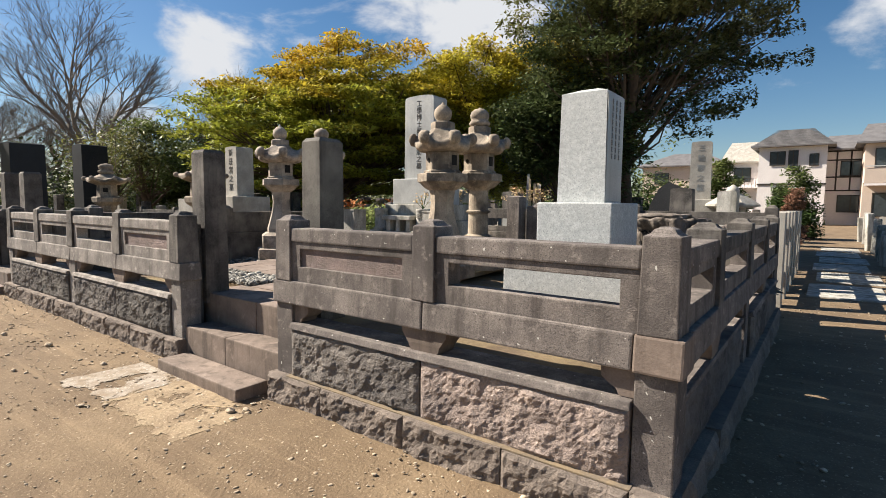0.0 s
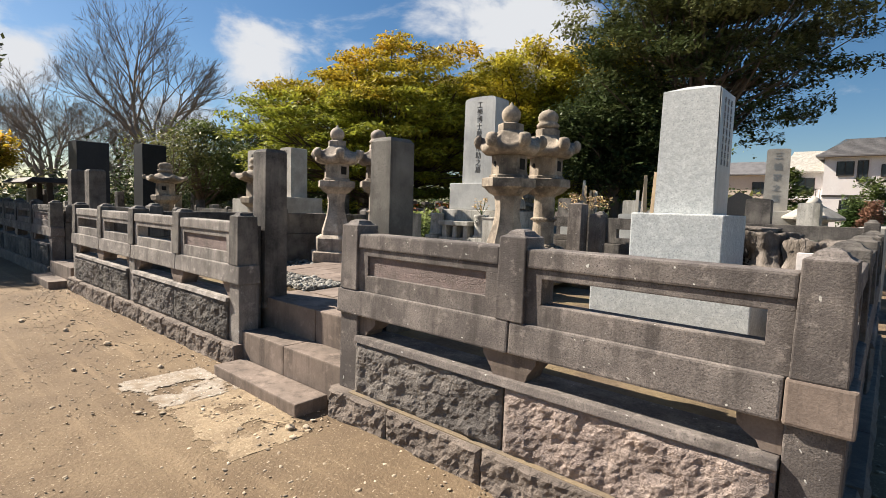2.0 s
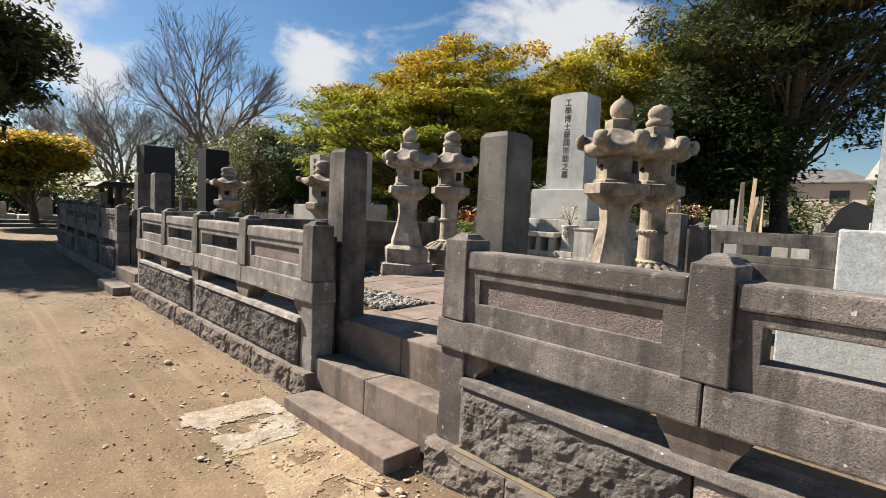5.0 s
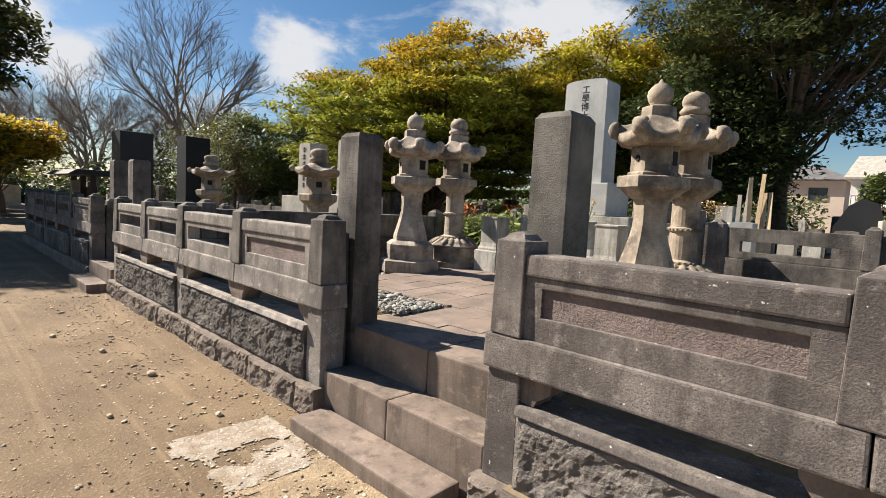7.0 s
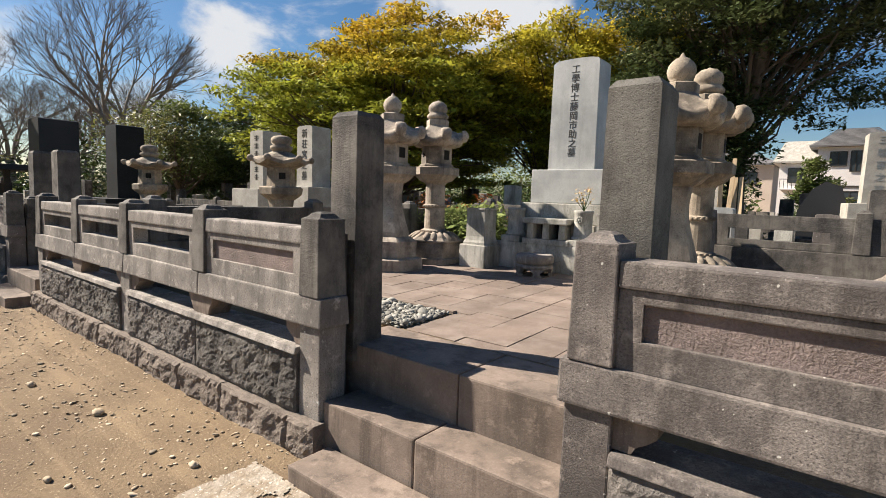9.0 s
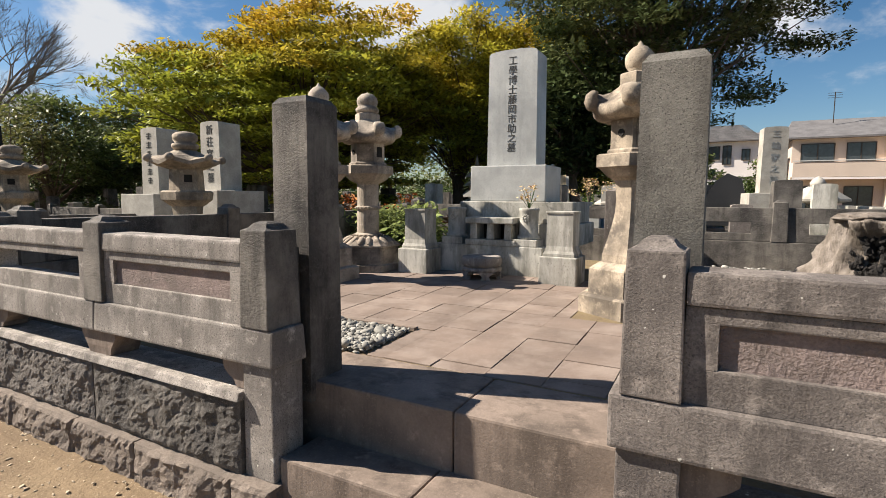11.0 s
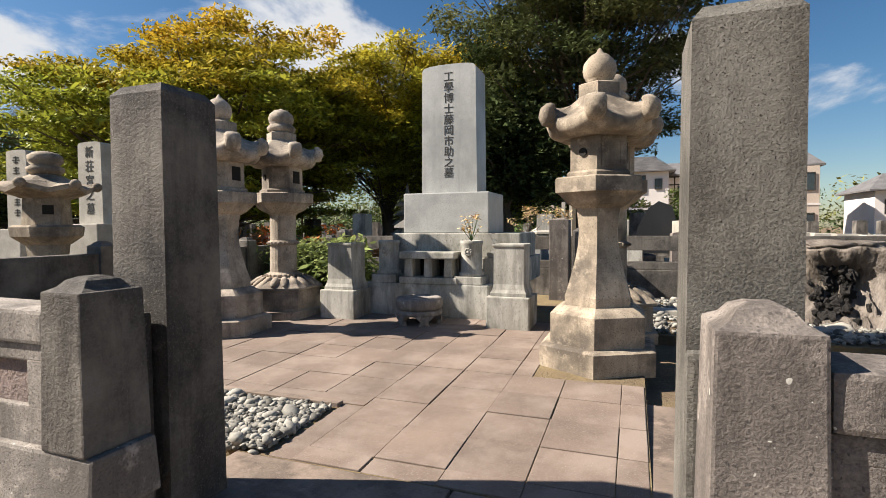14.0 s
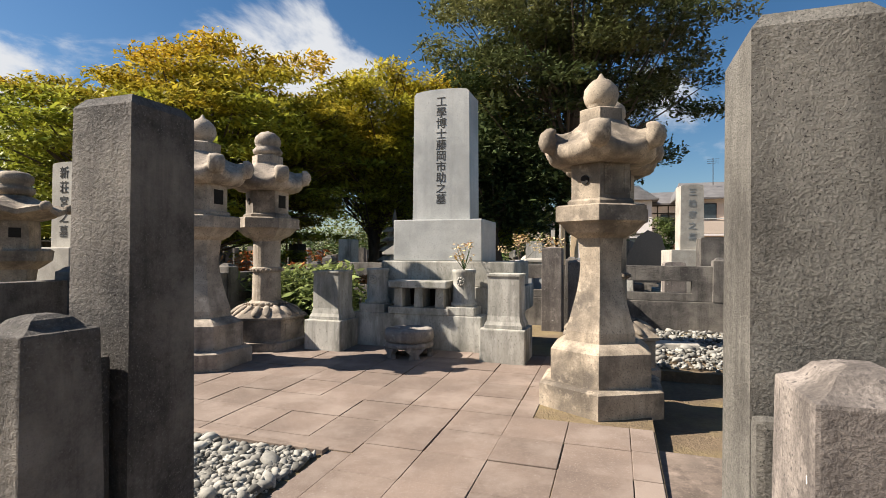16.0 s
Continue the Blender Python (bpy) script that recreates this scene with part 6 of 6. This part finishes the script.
for k, (x, y, q) in enumerate(((-9.7, 9.1, 1.3), (-8.5, 9.5, 1.15))):
    shrub((x, y, 0.05), "dry rust-orange brush behind the inner wall", 0.62, M_ORANGE, 30 + k, q, 34, 80, 0.045, "orange brush")


def hedge_line():
    """Distant woodland that closes the view all round."""
    ob = tagged(new("far_woodland"), "distant line of mixed green and brown trees", "trees", kind="stuff")
    rng = random.Random(77)
    for nm, m, sd in (("green_crowns", M_LEAF_DARK, 1), ("olive_crowns", M_LEAF_PALE, 2)):
        cs = []
        for k in range(420):
            a = rng.uniform(0, 2 * math.pi)
            d = rng.uniform(62, 84)
            x, y = -6 + math.cos(a) * d, 8 + math.sin(a) * d
            if -12 < x < 30 and y > 40:
                y += 16
            cs.append((x, y, rng.uniform(0.3, 7.6) * (0.6 + 0.4 * math.sin(a * 5 + sd))))
        leaves(nm, cs, 60, 1.6, 0.35, m, ob, sd, 0.7)


hedge_line()


def undergrowth():
    """Hedges and low trees that close the rows of graves."""
    ob = tagged(new("undergrowth"), "hedges and low trees behind the rows of graves", "hedge", kind="stuff")
    rng = random.Random(78)
    for nm, m, sd in (("dark_hedge", M_LEAF_DARK, 5), ("green_hedge", M_LEAF_MID, 6), ("olive_hedge", M_LEAF_PALE, 7)):
        cs = []
        for k in range(420):
            a = radians(rng.uniform(8, 93))
            d = rng.uniform(36, 52)
            x, y = -3 - math.sin(a) * d, 1 + math.cos(a) * d
            if y < 6.5 and x > -48:
                x = -48 + rng.uniform(-6, 0)
            cs.append((x, y, abs(rng.gauss(0, 2.3)) * (0.7 + 0.5 * math.sin(a * 17 + sd)) + 0.2))
        leaves(nm, cs, 70, 0.9, 0.17, m, ob, sd, 0.6)


undergrowth()


# ---- lane end and small things ----
def lane_end():
    ob = thing("entrance_steps", (-11.0, 2.2, 0), "low stone step slab before the neighbouring gate", "steps", "entrance steps")
    part("step_slab", block(-0.62, 0.62, -0.12, 0.16, -0.05, 0.12, 0.012), M_STEP, ob)
    part("step_block", block(-0.68, 0.68, 0.165, 0.6, -0.05, 0.33, 0.012), M_STEP, ob)
    sh = thing("shelter", (-27.5, 5.2, 0), "dark low timber shelter behind the parapets", "shelter")
    for x in (-1.6, 0.2, 1.9):
        part("post", block(x - 0.09, x + 0.09, -0.09, 0.09, -0.05, 1.95, 0.01), M_TIMBER, sh)
    part("roof", block(-2.2, 2.5, -0.9, 0.9, 1.95, 2.15, 0.02, (0.1, 0.3)), M_TIMBER, sh)
    part("back_panel", block(-1.5, 1.8, 0.1, 0.16, 0.1, 1.5, 0), M_TIMBER, sh)
    for k, (y, w, h) in enumerate(((3.4, 0.9, 0.9), (1.8, 0.7, 0.6))):
        grave((-33.5 - k, y, 0), w, h, M_LIGHTG, "wide pale gravestone at the end of the lane", 0.5, 2, 90, 0, group="graves at the lane end")
    kb = thing("kerb", (-31.5, 2.6, 0), "low stone kerb steps at the lane end", "kerb")
    part("step", block(-0.3, 0.3, -2.2, 1.6, -0.05, 0.16, 0.02), M_ANDESITE, kb)
    part("step", block(-0.9, -0.302, -2.2, 1.6, -0.05, 0.32, 0.02), M_ANDESITE, kb)


lane_end()


def grave_tablets(at, n, seed):
    """Tall thin wooden memorial tablets leaning in a rack."""
    rng = random.Random(seed)
    ob = thing("memorial_tablets", at, "rack of tall thin wooden memorial tablets", "wooden tablets")
    for k in range(n):
        h = rng.uniform(1.2, 1.7)
        p = part("tablet", block(-0.045, 0.045, -0.006, 0.006, 0, h, 0.003, (0.01, 0)), M_WOODPALE if rng.random() < 0.6 else M_LIGHTG, ob)
        p.location = (k * 0.11 - n * 0.055, rng.uniform(-0.05, 0.05), 0.45)
        p.rotation_euler = (rng.uniform(-0.06, 0.06), rng.uniform(-0.05, 0.05), rng.uniform(-0.3, 0.3))
    part("rack", block(-n * 0.06 - 0.1, n * 0.06 + 0.1, -0.12, 0.12, -0.05, 0.5, 0.01), M_ANDESITE, ob)
    return ob


grave_tablets((-4.35, 11.4, 0.3), 6, 1)
grave_tablets((-6.3, 12.6, 0.2), 5, 2)
grave_tablets((-13.0, 15.2, 0.2), 5, 3)


def pagoda(at):
    ob = thing("stone_pagoda", at, "small pale layered stone pagoda under the trees", "stone pagoda")
    part("base", block(-0.3, 0.3, -0.3, 0.3, -0.05, 0.5, 0.01), M_LANTERN, ob)
    for k in range(6):
        w = 0.42 - 0.035 * k
        part("roof_tier", soften(loft([[(-w, -w, 0.6 + k * 0.24), (w, -w, 0.6 + k * 0.24), (w, w, 0.6 + k * 0.24), (-w, w, 0.6 + k * 0.24)],
                                       [(-w * 0.6, -w * 0.6, 0.72 + k * 0.24), (w * 0.6, -w * 0.6, 0.72 + k * 0.24), (w * 0.6, w * 0.6, 0.72 + k * 0.24), (-w * 0.6, w * 0.6, 0.72 + k * 0.24)]]), 0.006), M_LANTERN, ob)
        part("tier_block", block(-w * 0.55, w * 0.55, -w * 0.55, w * 0.55, 0.49 + k * 0.24, 0.602 + k * 0.24, 0), M_LANTERN, ob)
    part("finial", lathe([(0.08, 1.92), (0.05, 2.0), (0.07, 2.1), (0.03, 2.3), (0.005, 2.4)], 12), M_LANTERN, ob, smooth=True)


pagoda((-8.9, 13.6, 0.3))


def oddments():
    box = thing("white_box", (-1.0, 5.9, PZ - 0.03), "small plain white upright box beside the stump", "box")
    part("body", block(-0.06, 0.06, -0.05, 0.05, 0, 0.62, 0.004), M_WHITEWALL, box)
    verts, faces = [], []
    rng = random.Random(2)
    pts, d = wander(rng, (0, 0, 0.012), (0.9, 0.4, 0), 0.32, 6, 0.15)
    pts = [(x, y, 0.012 + 0.006 * k) for k, (x, y, z) in enumerate(pts)]
    limb(verts, faces, pts, 0.006, 0.002, 5)
    limb(verts, faces, [pts[2], (pts[2][0] + 0.06, pts[2][1] - 0.05, 0.03)], 0.004, 0.001, 4)
    tw = thing("dry_twig", (-3.55, 1.9, 0.0), "pale dry twig lying on the sand", "twig")
    raw("twig", verts, faces, M_WOODPALE, tw)
    for k, (x, y, r) in enumerate(((-1.32, 1.95, 0.055), (-3.32, 1.97, 0.03), (-3.25, 2.05, 0.022), (-6.3, 1.75, 0.035), (-7.2, 1.6, 0.03), (-5.6, 1.3, 0.02), (-5.2, 1.85, 0.025), (-8.0, 1.35, 0.03))):
        s = thing("loose_stone", (x, y, 0.0), "small pale loose stone on the earth", "stone", "loose stones")
        p = part("stone", lumpy(r, 30 + k, (1.3, 0.9, 0.7), 3, 0.3, 1.6), M_LITTER, s, smooth=True)
        p.location = (0, 0, r * 0.35)


oddments()
